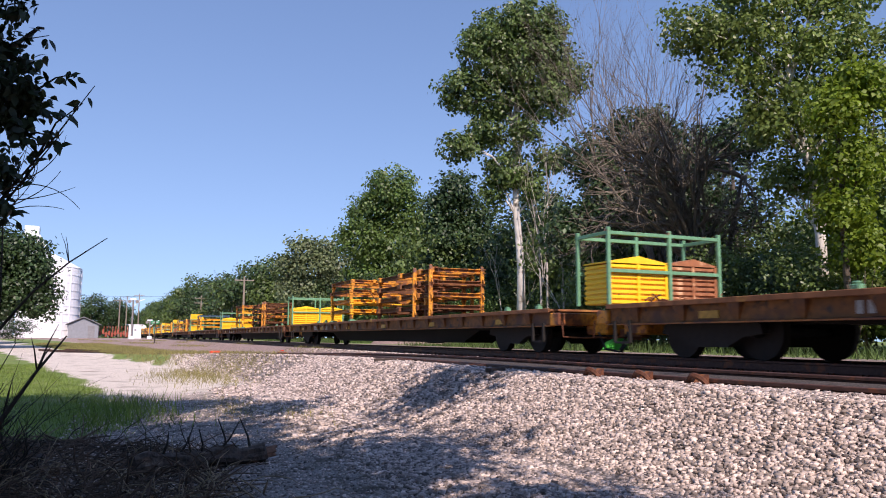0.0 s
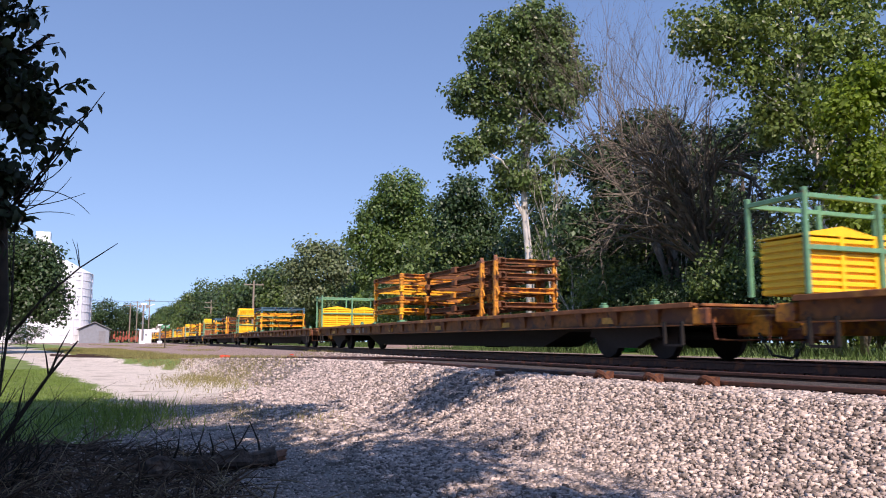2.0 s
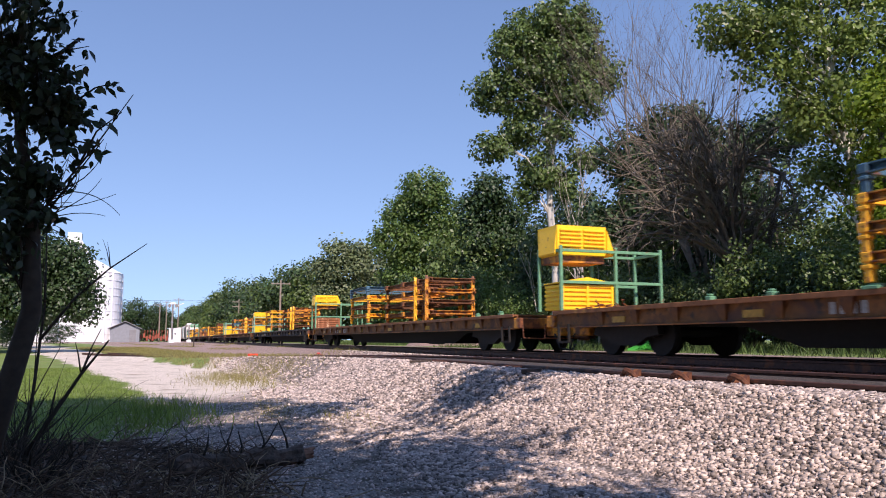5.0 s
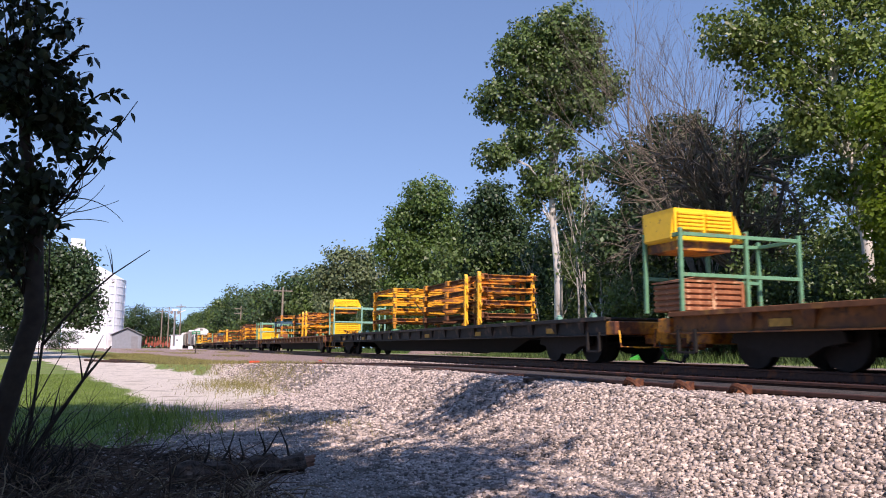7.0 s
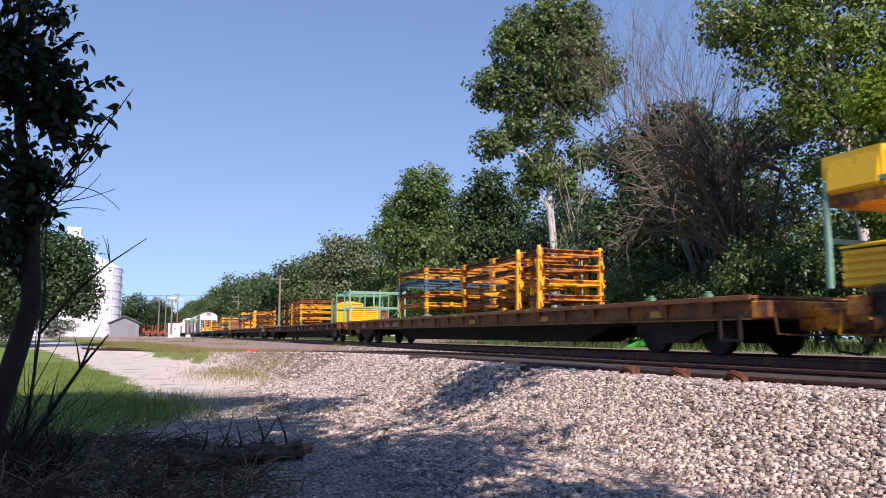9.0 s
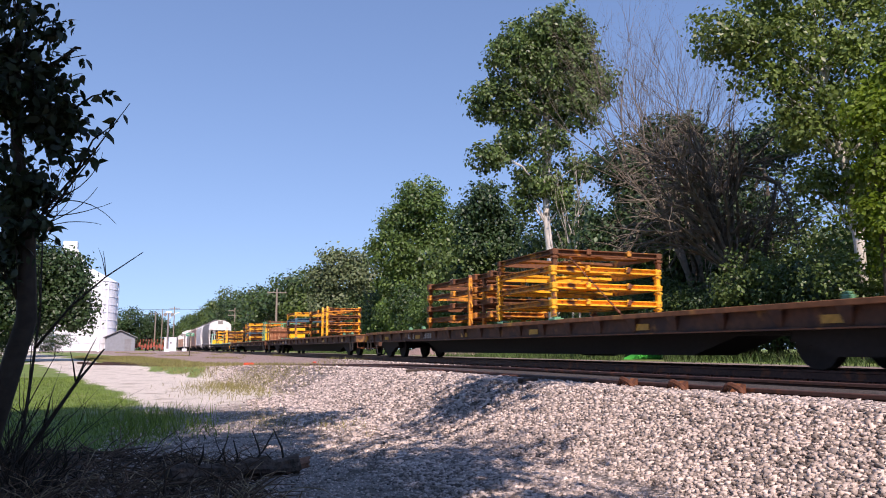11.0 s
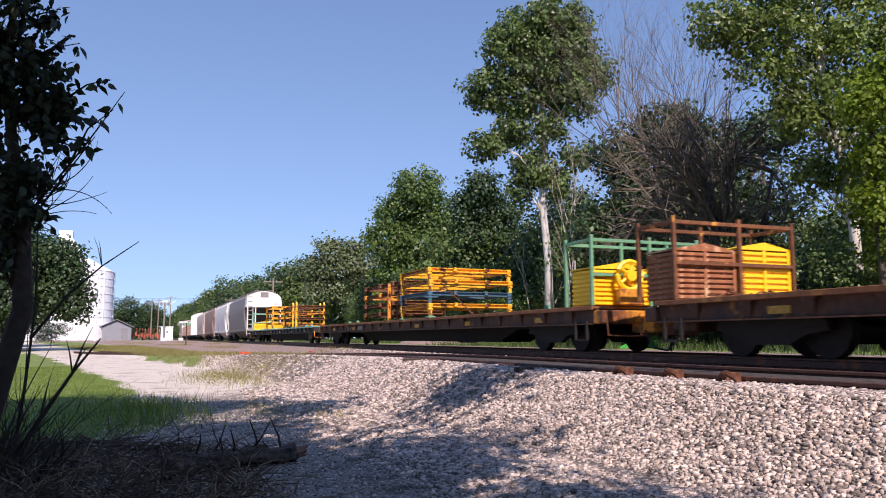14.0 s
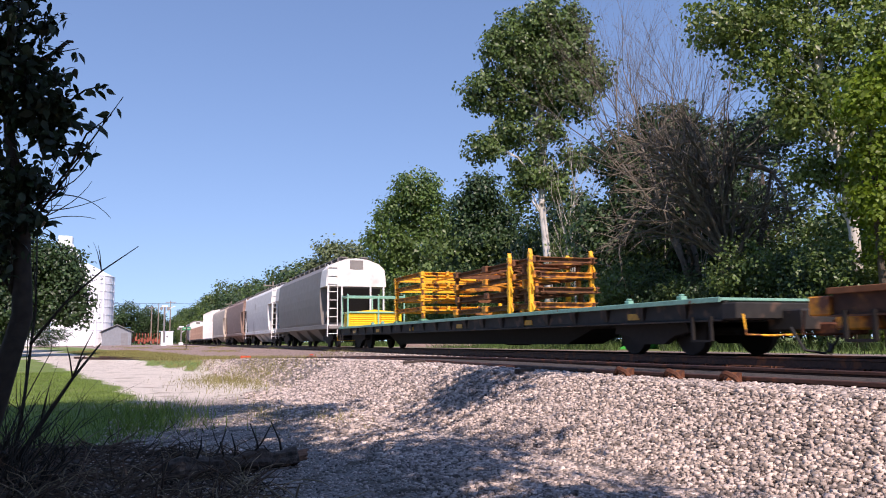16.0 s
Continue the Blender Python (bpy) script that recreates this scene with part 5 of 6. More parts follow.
far_dark = tree("woodland_tree", "dark green broadleaf tree in the far tree line", (24, 90, 0.7), [(0, 0, 0), (0, 0, 5), (0, 0, 10)], [0.4, 0.3, 0.08],
                [(0.5, 0, 8.4, 2.8, 2.8, 2.4), (-2.2, -2, 6.4, 3, 3, 2.4), (2.6, 2, 6, 3, 3, 2.4), (0, 2, 4, 3.8, 3.8, 2.8), (0, 0, 2.0, 4, 4, 2.0)], 6500, 0.44, "leaf3", "bark", 34, 0.6)
tagged(far_dark, group="far tree line")
far_tree.scale, far_dark.scale = (0.92, 0.92, 0.92), (0.85, 0.85, 0.85)
rng0 = random.Random(77)
y = 108.0
k = 0
while y < 620:
    sc = 0.98 + (y - 100) / 520 * 0.75 + rng0.uniform(-0.12, 0.12)
    src = far_tree if k % 2 else far_dark
    c = copy_thing(src, Matrix())
    x = 18.5 + rng0.uniform(-1, 2.5) + (y - 100) * 0.012
    c.location = (x, y, 0.65)
    c.scale = (sc, sc, sc * rng0.uniform(0.9, 1.15))
    c.rotation_euler = (0, 0, rng0.uniform(0, 6.28))
    y += 5.5 + y * 0.02
    k += 1
# second rank behind the edge, closing the wood
wood_tree = tree("woodland_tree", "leafy broadleaf tree behind the wood edge", (29, 2, 0.7), [(0, 0, 0), (0, 0, 6), (0, 0, 11)], [0.3, 0.22, 0.08],
                 [(0, 0, 9.4, 3.2, 3.2, 2.6), (-2.6, 2, 7, 3, 3, 2.4), (2.6, -2, 7, 3, 3, 2.6), (0, -2, 4.4, 3.6, 3.6, 2.8), (-2, 4, 3.6, 3, 3.6, 2.6), (0.4, 0.4, 2.0, 4, 4, 2.0)], 10500, 0.29, "leaf3", "bark", 36, 0.45)
tagged(wood_tree, group="far tree line")
for k in (0, 1, 2, 4, 5, 6, 7, 8, 9, 10, 11, 12):
    src = wood_tree if k < 7 else far_tree if k % 3 else far_dark
    c = copy_thing(src, Matrix())
    sc = rng0.uniform(0.8, 1.05)
    c.location = (30 + rng0.uniform(-2, 4) + (k % 4) * 2.0, 6 + k * 7.0, 0.7)
    c.scale = (sc, sc, sc)
    c.rotation_euler = (0, 0, rng0.uniform(0, 6.28))
for x, y, sc in ((25.2, 41.5, 0.85), (26.8, 35.0, 0.82), (27.0, 47.0, 0.9)):
    c = copy_thing(wood_tree, Matrix())
    c.location, c.scale = (x, y, 0.7), (sc, sc, sc)
    c.rotation_euler = (0, 0, x)
# trees beyond the elevator
for x, y, sc in ((-6, 260, 1.25), (0, 275, 1.2), (-14, 270, 1.3), (3.5, 300, 1.1)):
    c = copy_thing(far_dark, Matrix())
    c.location, c.scale = (x, y, 0.5), (sc, sc, sc)

# leafy trees over the line's far side, close to the camera
tree("cottonwood", "tall leafy cottonwood close to the tracks", (16.6, 14.2, 0.7), [(0.2, 0, 0), (0.1, 0.0, 3), (-0.1, 0.1, 5), (-0.5, 0.2, 7), (-0.6, 0.3, 9.4)], [0.15, 0.13, 0.1, 0.07, 0.03],
     round_lobes([(-3.0, 0.9, 8.4, 0.9, 0.6), (-1.7, 0.7, 8.2, 1.1, 0.9), (-2.0, 0.8, 7.2, 0.6, 0.4), (-0.7, 0.1, 7.1, 1.1, 0.9), (0.2, -0.3, 8.4, 1.1, 1.0), (-0.8, 0.3, 5.8, 0.8, 0.7), (0.3, 0.0, 5.7, 0.8, 0.8),
                  (-0.8, 0.5, 4.6, 0.6, 0.5), (0.0, -0.1, 4.4, 0.8, 0.6), (-1.4, 0.4, 6.4, 0.5, 0.5), (0.8, -0.2, 6.8, 0.8, 0.8), (1.9, -0.9, 7.5, 1.3, 1.5), (1.7, -0.4, 5.0, 1.0, 1.0), (-1.2, 0.6, 9.6, 1.4, 0.9), (0.9, -0.4, 10.0, 1.4, 0.9)]),
     31000, 0.125, "leafsun", "pale", 41, 0.18, per=36, limbs=2, twigs=1)
tree("cottonwood", "bright green sapling close to the tracks", (14.9, 12.3, 0.7), [(0.4, 0, 0), (0.4, 0.1, 3), (0.4, 0.1, 6)], [0.09, 0.07, 0.03],
     round_lobes([(0.3, 0.0, 5.6, 0.6, 0.6), (0.8, -0.3, 6.2, 0.7, 0.6), (0.6, 0.0, 4.4, 0.6, 0.6), (0.4, 0.1, 3.3, 0.6, 0.6), (0.8, 0.0, 2.4, 0.6, 0.5)]), 9000, 0.12, "leafbright", "bark", 42, 0.18, limbs=2)
tree("woodland_tree", "dark leafy tree behind the bare branches", (21.0, 22.0, 0.7), [(-1, 0.8, 0), (-1.2, 0.8, 3), (-1.6, 0.6, 7.6)], [0.22, 0.17, 0.05],
     round_lobes([(-3.2, 0.8, 8.0, 1.3, 0.8), (-4.5, 2.0, 7.2, 1.2, 1.0), (-1.2, 0.7, 7.4, 1.4, 1.0), (0.4, -0.4, 8.0, 1.1, 0.9), (-3.5, 1.3, 5.6, 1.8, 1.2), (-1.3, 0.5, 5.1, 1.8, 1.2),
                  (-5.0, 2.3, 4.3, 1.4, 1.2), (-2.2, 1.8, 3.2, 2.0, 1.2)]),
     26000, 0.17, "leaf3", "bark", 43, 0.3, per=34)


def bare_tree(at, seed, height, spread, lean, label, depth=5, start=0.24, n0=5, material="deadwood", up=0.55, fan=0.5, r0=0.085):
    """Many-stemmed bare tree made of forking limbs."""
    rng = random.Random(seed)
    t = thing("bare_tree", label, "tree", at)

    def grow(b, p, d, length, r, level):
        pts, rad = [p], [r]
        cur = p
        for i in range(3):
            d = (d + Vector((rng.gauss(0, 0.12), rng.gauss(0, 0.12), rng.gauss(0.02, 0.1)))).normalized()
            cur = cur + d * length / 3
            pts.append(cur)
            rad.append(r * (1 - 0.12 * (i + 1)))
        b.tube(pts, rad, 6 if level < 2 else 4 if level < 3 else 3)
        if level >= depth:
            return
        for _ in range(3):
            nd = (d + Vector((rng.gauss(0, spread), rng.gauss(0, spread), rng.gauss(up * 0.3, 0.25)))).normalized()
            grow(b, pts[rng.choice((2, 3, 3))], nd, length * rng.uniform(0.62, 0.85), rad[-1] * 0.7, level + 1)

    for _ in range(n0):
        d = Vector((rng.gauss(lean[0], fan), rng.gauss(lean[1], fan * 1.3), 1)).normalized()
        b = Build()
        grow(b, Vector((rng.uniform(-0.4, 0.4), rng.uniform(-0.4, 0.4), 0)), d, height * start, r0, 0)
        part("limb", b.mesh("limb", material, True), None, t)
    return t


def dome_tree(at, seed, label, centre, radii, count):
    """Old spreading tree, leafless: limbs arch from a low fork to a wide dome of fine twigs."""
    rng = random.Random(seed)
    t = thing("bare_tree", label, "tree", at)
    foot = [Vector((0.75, 0.3, 0)), Vector((0.6, 0.3, 1.2)), Vector((0.35, 0.3, 2.4)), Vector((0.0, 0.3, 3.6)), Vector((-0.3, 0.3, 4.8))]
    part("trunk", Build().tube(foot, [0.2, 0.16, 0.13, 0.1, 0.05], 8).mesh("trunk", "bark", True), None, t)
    second = [Vector((0.8, 0.25, 0)), Vector((1.0, 0.2, 1.6)), Vector((1.3, 0.0, 3.4)), Vector((1.6, -0.3, 5.4))]
    part("trunk", Build().tube(second, [0.15, 0.12, 0.09, 0.04], 8).mesh("trunk", "bark", True), None, t)

    def shoot(b, o, d, length, r, level):
        pts = [o]
        for _ in range(3):
            d = (d + Vector((rng.gauss(0, 0.16), rng.gauss(0, 0.16), rng.gauss(-0.02, 0.14)))).normalized()
            pts.append(pts[-1] + d * length / 3)
        b.tube(pts, [r, r * 0.8, r * 0.55, r * 0.25], 3)
        if level:
            for _ in range(3):
                nd = (d + Vector((rng.gauss(0, 0.55), rng.gauss(0, 0.55), rng.gauss(0.05, 0.45)))).normalized()
                shoot(b, rng.choice(pts[1:]), nd, length * rng.uniform(0.4, 0.75), r * 0.5, level - 1)

    for k in range(count):
        a, h = rng.uniform(0, math.tau), rng.uniform(-0.45, 1.0)
        w = math.sqrt(1 - h * h)
        end = Vector(centre) + Vector((math.cos(a) * w * radii[0], math.sin(a) * w * radii[1], h * radii[2])) * rng.uniform(0.75, 1.0)
        stem = second if end.x > 0.7 and k % 2 else foot
        o = rng.choice(stem[2:])
        ctrl = o.lerp(end, 0.5) + Vector((0, 0, 0.32 * (end - o).length + rng.uniform(-0.3, 0.3)))
        pts = []
        for i in range(8):
            q = i / 7
            pts.append(o * (1 - q) ** 2 + ctrl * 2 * q * (1 - q) + end * q * q + Vector((rng.gauss(0, 0.05), rng.gauss(0, 0.05), rng.gauss(0, 0.05))) * min(1, i))
        b = Build().tube(pts, [0.07 - 0.0078 * i for i in range(8)], 5)
        for i in range(2, 8):
            tang = (pts[i] - pts[i - 1]).normalized()
            for _ in range(2):
                nd = (tang + Vector((rng.gauss(0, 0.5), rng.gauss(0, 0.5), rng.gauss(0, 0.45)))).normalized()
                shoot(b, pts[i], nd, rng.uniform(0.5, 1.2), 0.021, 1)
        part("limb", b.mesh("limb", "deadwood", True), None, t)


dome_tree((16.4, 18.4, 0.7), 5, "wide bare grey-brown tree with arching branches", (-0.6, 0.35, 4.4), (3.0, 2.4, 3.0), 50)
bare_tree((18.3, 21.2, 0.7), 8, 12.5, 0.3, (-0.05, 0.02), "bare grey-brown tree with fine upright twigs", 5, 0.32, 6, fan=0.1, r0=0.13)
bare_tree((20.6, 26.4, 0.7), 9, 10.5, 0.3, (-0.02, 0.0), "bare grey-brown tree with fine upright twigs", 5, 0.3, 4, fan=0.08, r0=0.09)
bare_tree((18.5, 31.2, 0.7), 13, 11, 0.17, (0.02, 0.0), "slender pale dead sapling with upright forks", 3, 0.36, 2, "palewood", fan=0.06, r0=0.075)

slim = random.Random(15)
for x, y in ((17.3, 23.5), (18.2, 25.0), (17.6, 27.4), (18.8, 22.8), (17.0, 20.4), (18.6, 28.4), (19.4, 36.5), (20.2, 38.5)):
    tagged(bare_tree((x, y, 0.7), slim.randint(1, 99), 7.5, 0.22, (slim.uniform(-0.15, 0.15), 0), "thin pale dead stem in the undergrowth", 2, 0.36, 1, "palewood", fan=0.1, r0=slim.uniform(0.035, 0.055)), group="dead stems")


def bush(at, r, h, n, leaf, material, seed, label, name="bush", clump=0.3):
    rng = random.Random(seed)
    lobes = [(rng.uniform(-0.5, 0.5) * r, rng.uniform(-0.5, 0.5) * r, h * rng.uniform(0.3, 0.75), r * rng.uniform(0.45, 0.7), r * rng.uniform(0.45, 0.7), h * rng.uniform(0.25, 0.4)) for _ in range(5)]
    return tree(name, label, at, [(0, 0, 0), (0.1, 0, h * 0.35), (0, 0.1, h * 0.7)], [0.07, 0.05, 0.02], lobes, n, leaf, material, "bark", seed, clump, category="bush", limbs=2)


und = [bush((20.5, 29, 0.7), 2.6, 4.4, 4200, 0.17, "leaf3", 51, "dark undergrowth bush at the wood edge"), bush((18.5, 26, 0.7), 2.8, 5.2, 4200, 0.17, "leaf", 52, "green undergrowth bush at the wood edge"),
       bush((19.5, 45, 0.7), 3.0, 5.0, 4000, 0.18, "leaf2", 53, "fresh green undergrowth bush at the wood edge")]
for u in und:
    tagged(u, group="undergrowth")
for k in range(34):
    c = copy_thing(und[(0, 1, 0, 2)[k % 4]], Matrix())
    yy = 7 + k * 2.4
    sc = rng0.uniform(0.75, 1.25)
    c.location = (19.5 + rng0.uniform(-1.2, 3.2) + (2.4 if yy > 27 else 0), yy, 0.7)
    c.scale = (sc, sc, sc * rng0.uniform(0.8, 1.15))
    c.rotation_euler = (0, 0, rng0.uniform(0, 6.28))
for k in range(14):
    c = copy_thing(und[k % 2], Matrix())
    sc = rng0.uniform(0.4, 0.7)
    c.location = (18.0 + rng0.uniform(-0.6, 1.4), 9 + k * 1.7, 0.7)
    c.scale = (sc, sc, sc * 0.9)
    c.rotation_euler = (0, 0, rng0.uniform(0, 6.28))
for k in (0, 1, 2, 3, 7, 8, 9, 10, 11, 12, 13, 14, 15, 16, 17):
    c = copy_thing(und[(0, 1)[k % 2]], Matrix())
    sc = rng0.uniform(1.1, 1.6)
    c.location = (24 + rng0.uniform(-1, 3), 8 + k * 3.0, 0.7)
    c.scale = (sc, sc, sc * 1.1)
    c.rotation_euler = (0, 0, rng0.uniform(0, 6.28))

for x, y, sc in ((18.2, 9.4, 0.8), (19.4, 12.0, 0.9), (18.8, 15.2, 0.75), (17.6, 11.4, 0.55), (18.4, 50.0, 0.9), (19.0, 40.0, 0.7)):
    c = copy_thing(und[2], Matrix())
    c.location, c.scale = (x, y, 0.7), (sc, sc, sc)
    c.rotation_euler = (0, 0, x * y)
for k in range(11):
    c = copy_thing(und[0 if k % 3 else 1], Matrix())
    sc = rng0.uniform(0.42, 0.6)
    c.location = (15.9 + rng0.uniform(-0.3, 0.5), 13.4 + k * 1.05, 0.7)
    c.scale = (sc, sc, sc)
    c.rotation_euler = (0, 0, rng0.uniform(0, 6.28))
sunny = bush((17.5, 16.6, 0.7), 1.5, 3.4, 5200, 0.14, "leafsun", 54, "sunlit green bush close to the tracks", clump=0.2)
tagged(sunny, group="undergrowth")
for x, y, sc in ((18.4, 14.9, 1.0), (16.9, 13.2, 0.7), (19.6, 16.8, 1.15), (20.6, 31.0, 0.8), (22.4, 40.5, 0.9)):
    c = copy_thing(sunny, Matrix())
    c.location, c.scale = (x, y, 0.7), (sc, sc, sc)
    c.rotation_euler = (0, 0, x * y)
# trees along the drive, left
oak_l = tree("shade_tree", "dark green shade tree beside the drive", (-8.7, 60, 0.2), [(0, 0, 0), (0.1, 0, 2.2), (0, 0, 6)], [0.3, 0.24, 0.1],
             [(0, 0, 6.8, 2.6, 2.6, 1.9), (-2.4, 0, 5.4, 2.4, 2.4, 1.8), (2.4, 0, 6.2, 2.4, 2.4, 1.7), (3.5, -1, 4.8, 1.6, 1.6, 1.2), (0, -1, 4.0, 2.6, 2.2, 1.4), (-3, 0, 3.2, 2, 2, 1.2), (1.6, -1, 3.0, 1.9, 1.8, 1.0), (3.0, -1, 3.6, 1.4, 1.4, 0.9), (4.2, -1, 3.2, 1.3, 1.3, 1.3)], 28000, 0.24, "leaf3", "bark", 61, 0.34)
tagged(oak_l, group="trees along the drive")
for x, y, sc in ((-12.5, 57, 1.05), (-18, 64, 1.25), (-11, 78, 1.0), (-26, 60, 1.3)):
    c = copy_thing(oak_l, Matrix())
    c.location, c.scale = (x, y, 0.2), (sc, sc, sc)
    c.rotation_euler = (0, 0, x)
for x, y in ((-10.5, 76), (-9.0, 90), (-14, 88), (-13, 84)):
    c = copy_thing(und[0], Matrix())
    c.location, c.scale = (x, y, 0.3), (0.8, 0.8, 0.5)

# ---- foreground ----
def overhang():
    """Leafy sapling close by, seen against the sky."""
    t = thing("sapling", "shaded leafy sapling with thin bare twigs", "tree", (-0.95, 4.8, 0.0))
    rng = random.Random(4)
    trunk = [Vector(p) for p in ((0, 0.4, -0.05), (0.14, 0.4, 0.6), (0.27, 0.38, 1.17), (0.24, 0.4, 1.7), (0.14, 0.4, 2.3), (0.1, 0.4, 3.2))]
    part("trunk", Build().tube(trunk, [0.075, 0.065, 0.058, 0.045, 0.03, 0.012], 10).mesh("trunk", "twig", True), None, t)
    lobes = [(0.0, 0.25, 2.95, 0.24, 0.26, 0.24), (0.3, 0.48, 2.7, 0.23, 0.22, 0.18), (0.43, 0.39, 2.54, 0.17, 0.2, 0.15), (0.08, 0.32, 2.45, 0.24, 0.24, 0.21), (0.32, 0.37, 2.33, 0.2, 0.2, 0.16),
             (0.12, 0.44, 2.14, 0.22, 0.22, 0.17), (0.31, 0.45, 2.07, 0.13, 0.16, 0.14), (0.17, 0.5, 1.9, 0.18, 0.18, 0.16), (0.2, 0.32, 1.73, 0.2, 0.2, 0.1), (0.04, 0.38, 1.64, 0.2, 0.2, 0.15),
             (-0.05, 0.4, 2.7, 0.25, 0.25, 0.3), (-0.05, 0.4, 2.0, 0.22, 0.25, 0.3), (0.15, 0.4, 3.15, 0.25, 0.25, 0.22), (0.0, 0.4, 3.45, 0.25, 0.25, 0.2)]
    leaf_at, leaf_out = [], []

    def spray(o, e, r, count, drop):
        """A twig with alternate leaves."""
        mid = o.lerp(e, 0.5) + Vector((rng.gauss(0, 0.02), rng.gauss(0, 0.02), 0.03))
        part("branch", Build().tube([o, mid, e], [r, r * 0.7, r * 0.3], 5).mesh("branch", "twig", True), None, t)
        for k in range(count):
            q = rng.uniform(0.25, 1.0)
            p = o.lerp(mid, q * 2) if q < 0.5 else mid.lerp(e, q * 2 - 1)
            leaf_at.append(p + Vector((rng.gauss(0, 1), rng.gauss(0, 1), rng.gauss(-0.3, 1))) * drop)
            leaf_out.append((rng.gauss(0, 0.4), -0.6 + rng.gauss(0, 0.4), 0.5))

    for x, y, z, rx, ry, rz in lobes:
        c = Vector((x, y, z))
        o = min((p for p in trunk if p.z < z), key=lambda p: (p - c).length, default=trunk[0])
        for _ in range(9):
            d = Vector((rng.gauss(0, 1), rng.gauss(0, 1), rng.gauss(0, 1))).normalized()
            e = c + Vector((d.x * rx, d.y * ry, d.z * rz))
            spray(o.lerp(c, rng.uniform(0.2, 0.8)), e, 0.006, 34 if z > 2.2 else 20, 0.034)
    # long shoots reaching out over the drive
    for o, e, n in (((0.3, 0.4, 1.8), (0.78, 0.22, 2.52), 5), ((0.5, 0.32, 2.1), (0.72, 0.22, 2.4), 9), ((0.45, 0.4, 2.5), (0.66, 0.35, 2.62), 7), ((0.3, 0.42, 1.75), (0.62, 0.3, 2.24), 11),
                    ((0.36, 0.4, 2.2), (0.58, 0.34, 2.2), 10), ((0.2, 0.4, 2.7), (0.5, 0.4, 2.86), 9), ((0.1, 0.4, 1.6), (0.45, 0.35, 1.95), 9)):
        spray(Vector(o), Vector(e), 0.008, n, 0.022)
    part("snag", Build().tube([(0.05, 0.4, 2.55), (0.3, 0.4, 2.75), (0.44, 0.4, 2.9), (0.47, 0.4, 2.9)], [0.02, 0.014, 0.011, 0.008], 6).mesh("snag", "twig", True), None, t)
    for k in range(16):
        p, d = Vector((0.2 + 0.012 * k, 0.4, 1.62 + 0.02 * k)), rng.uniform(0.1, 1.5)
        curl, pts = rng.uniform(-0.3, 0.42), []
        for _ in range(10):
            pts.append(p)
            p = p + Vector((math.cos(d), rng.uniform(-0.2, 0.2), math.sin(d))) * rng.uniform(0.03, 0.06)
            d += curl
        part("twig", Build().tube(pts, [0.0042 - 0.0003 * i for i in range(10)], 4).mesh("twig", "twig", True), None, t)
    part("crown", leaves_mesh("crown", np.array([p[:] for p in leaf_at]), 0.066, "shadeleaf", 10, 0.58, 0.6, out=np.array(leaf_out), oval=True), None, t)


def bare_shrub(at, seed, n, height, lean, label, r0=0.014, stems=()):
    rng = random.Random(seed)
    t = thing("bare_shrub", label, "shrub", at)

    def stem(pts, r, d, h):
        b = Build()
        m = len(pts)
        b.tube(pts, [r * (1 - 0.75 * i / (m - 1)) for i in range(m)], 6)
        for _ in range(4):
            o = rng.choice(pts[1:-1] or pts[1:])
            e = o + (d + Vector((rng.gauss(0, 0.6), rng.gauss(0, 0.5), rng.uniform(-0.1, 0.6)))) * h * 0.22
            b.tube([o, o.lerp(e, 0.5) + Vector((0, 0, 0.03)), e], [r * 0.35, r * 0.25, r * 0.1], 4)
        part("stem", b.mesh("stem", "twig", True), None, t)

    for pts, r in stems:
        pts = [Vector(p) for p in pts]
        stem(pts, r, (pts[-1] - pts[0]).normalized(), (pts[-1] - pts[0]).length)
    for k in range(n):
        d = Vector((rng.gauss(lean, 0.5), rng.gauss(0, 0.35), 1)).normalized()
        p = Vector((rng.uniform(-0.15, 0.15), rng.uniform(-0.15, 0.15), -0.02))
        h = height * rng.uniform(0.4, 1.0)
        pts = [p]
        for i in range(4):
            d = (d + Vector((rng.gauss(0.02, 0.26), rng.gauss(0, 0.2), rng.gauss(0, 0.14)))).normalized()
            pts.append(pts[-1] + d * h / 4)
        stem(pts, r0 * rng.uniform(0.3, 0.7), d, h)
    return t


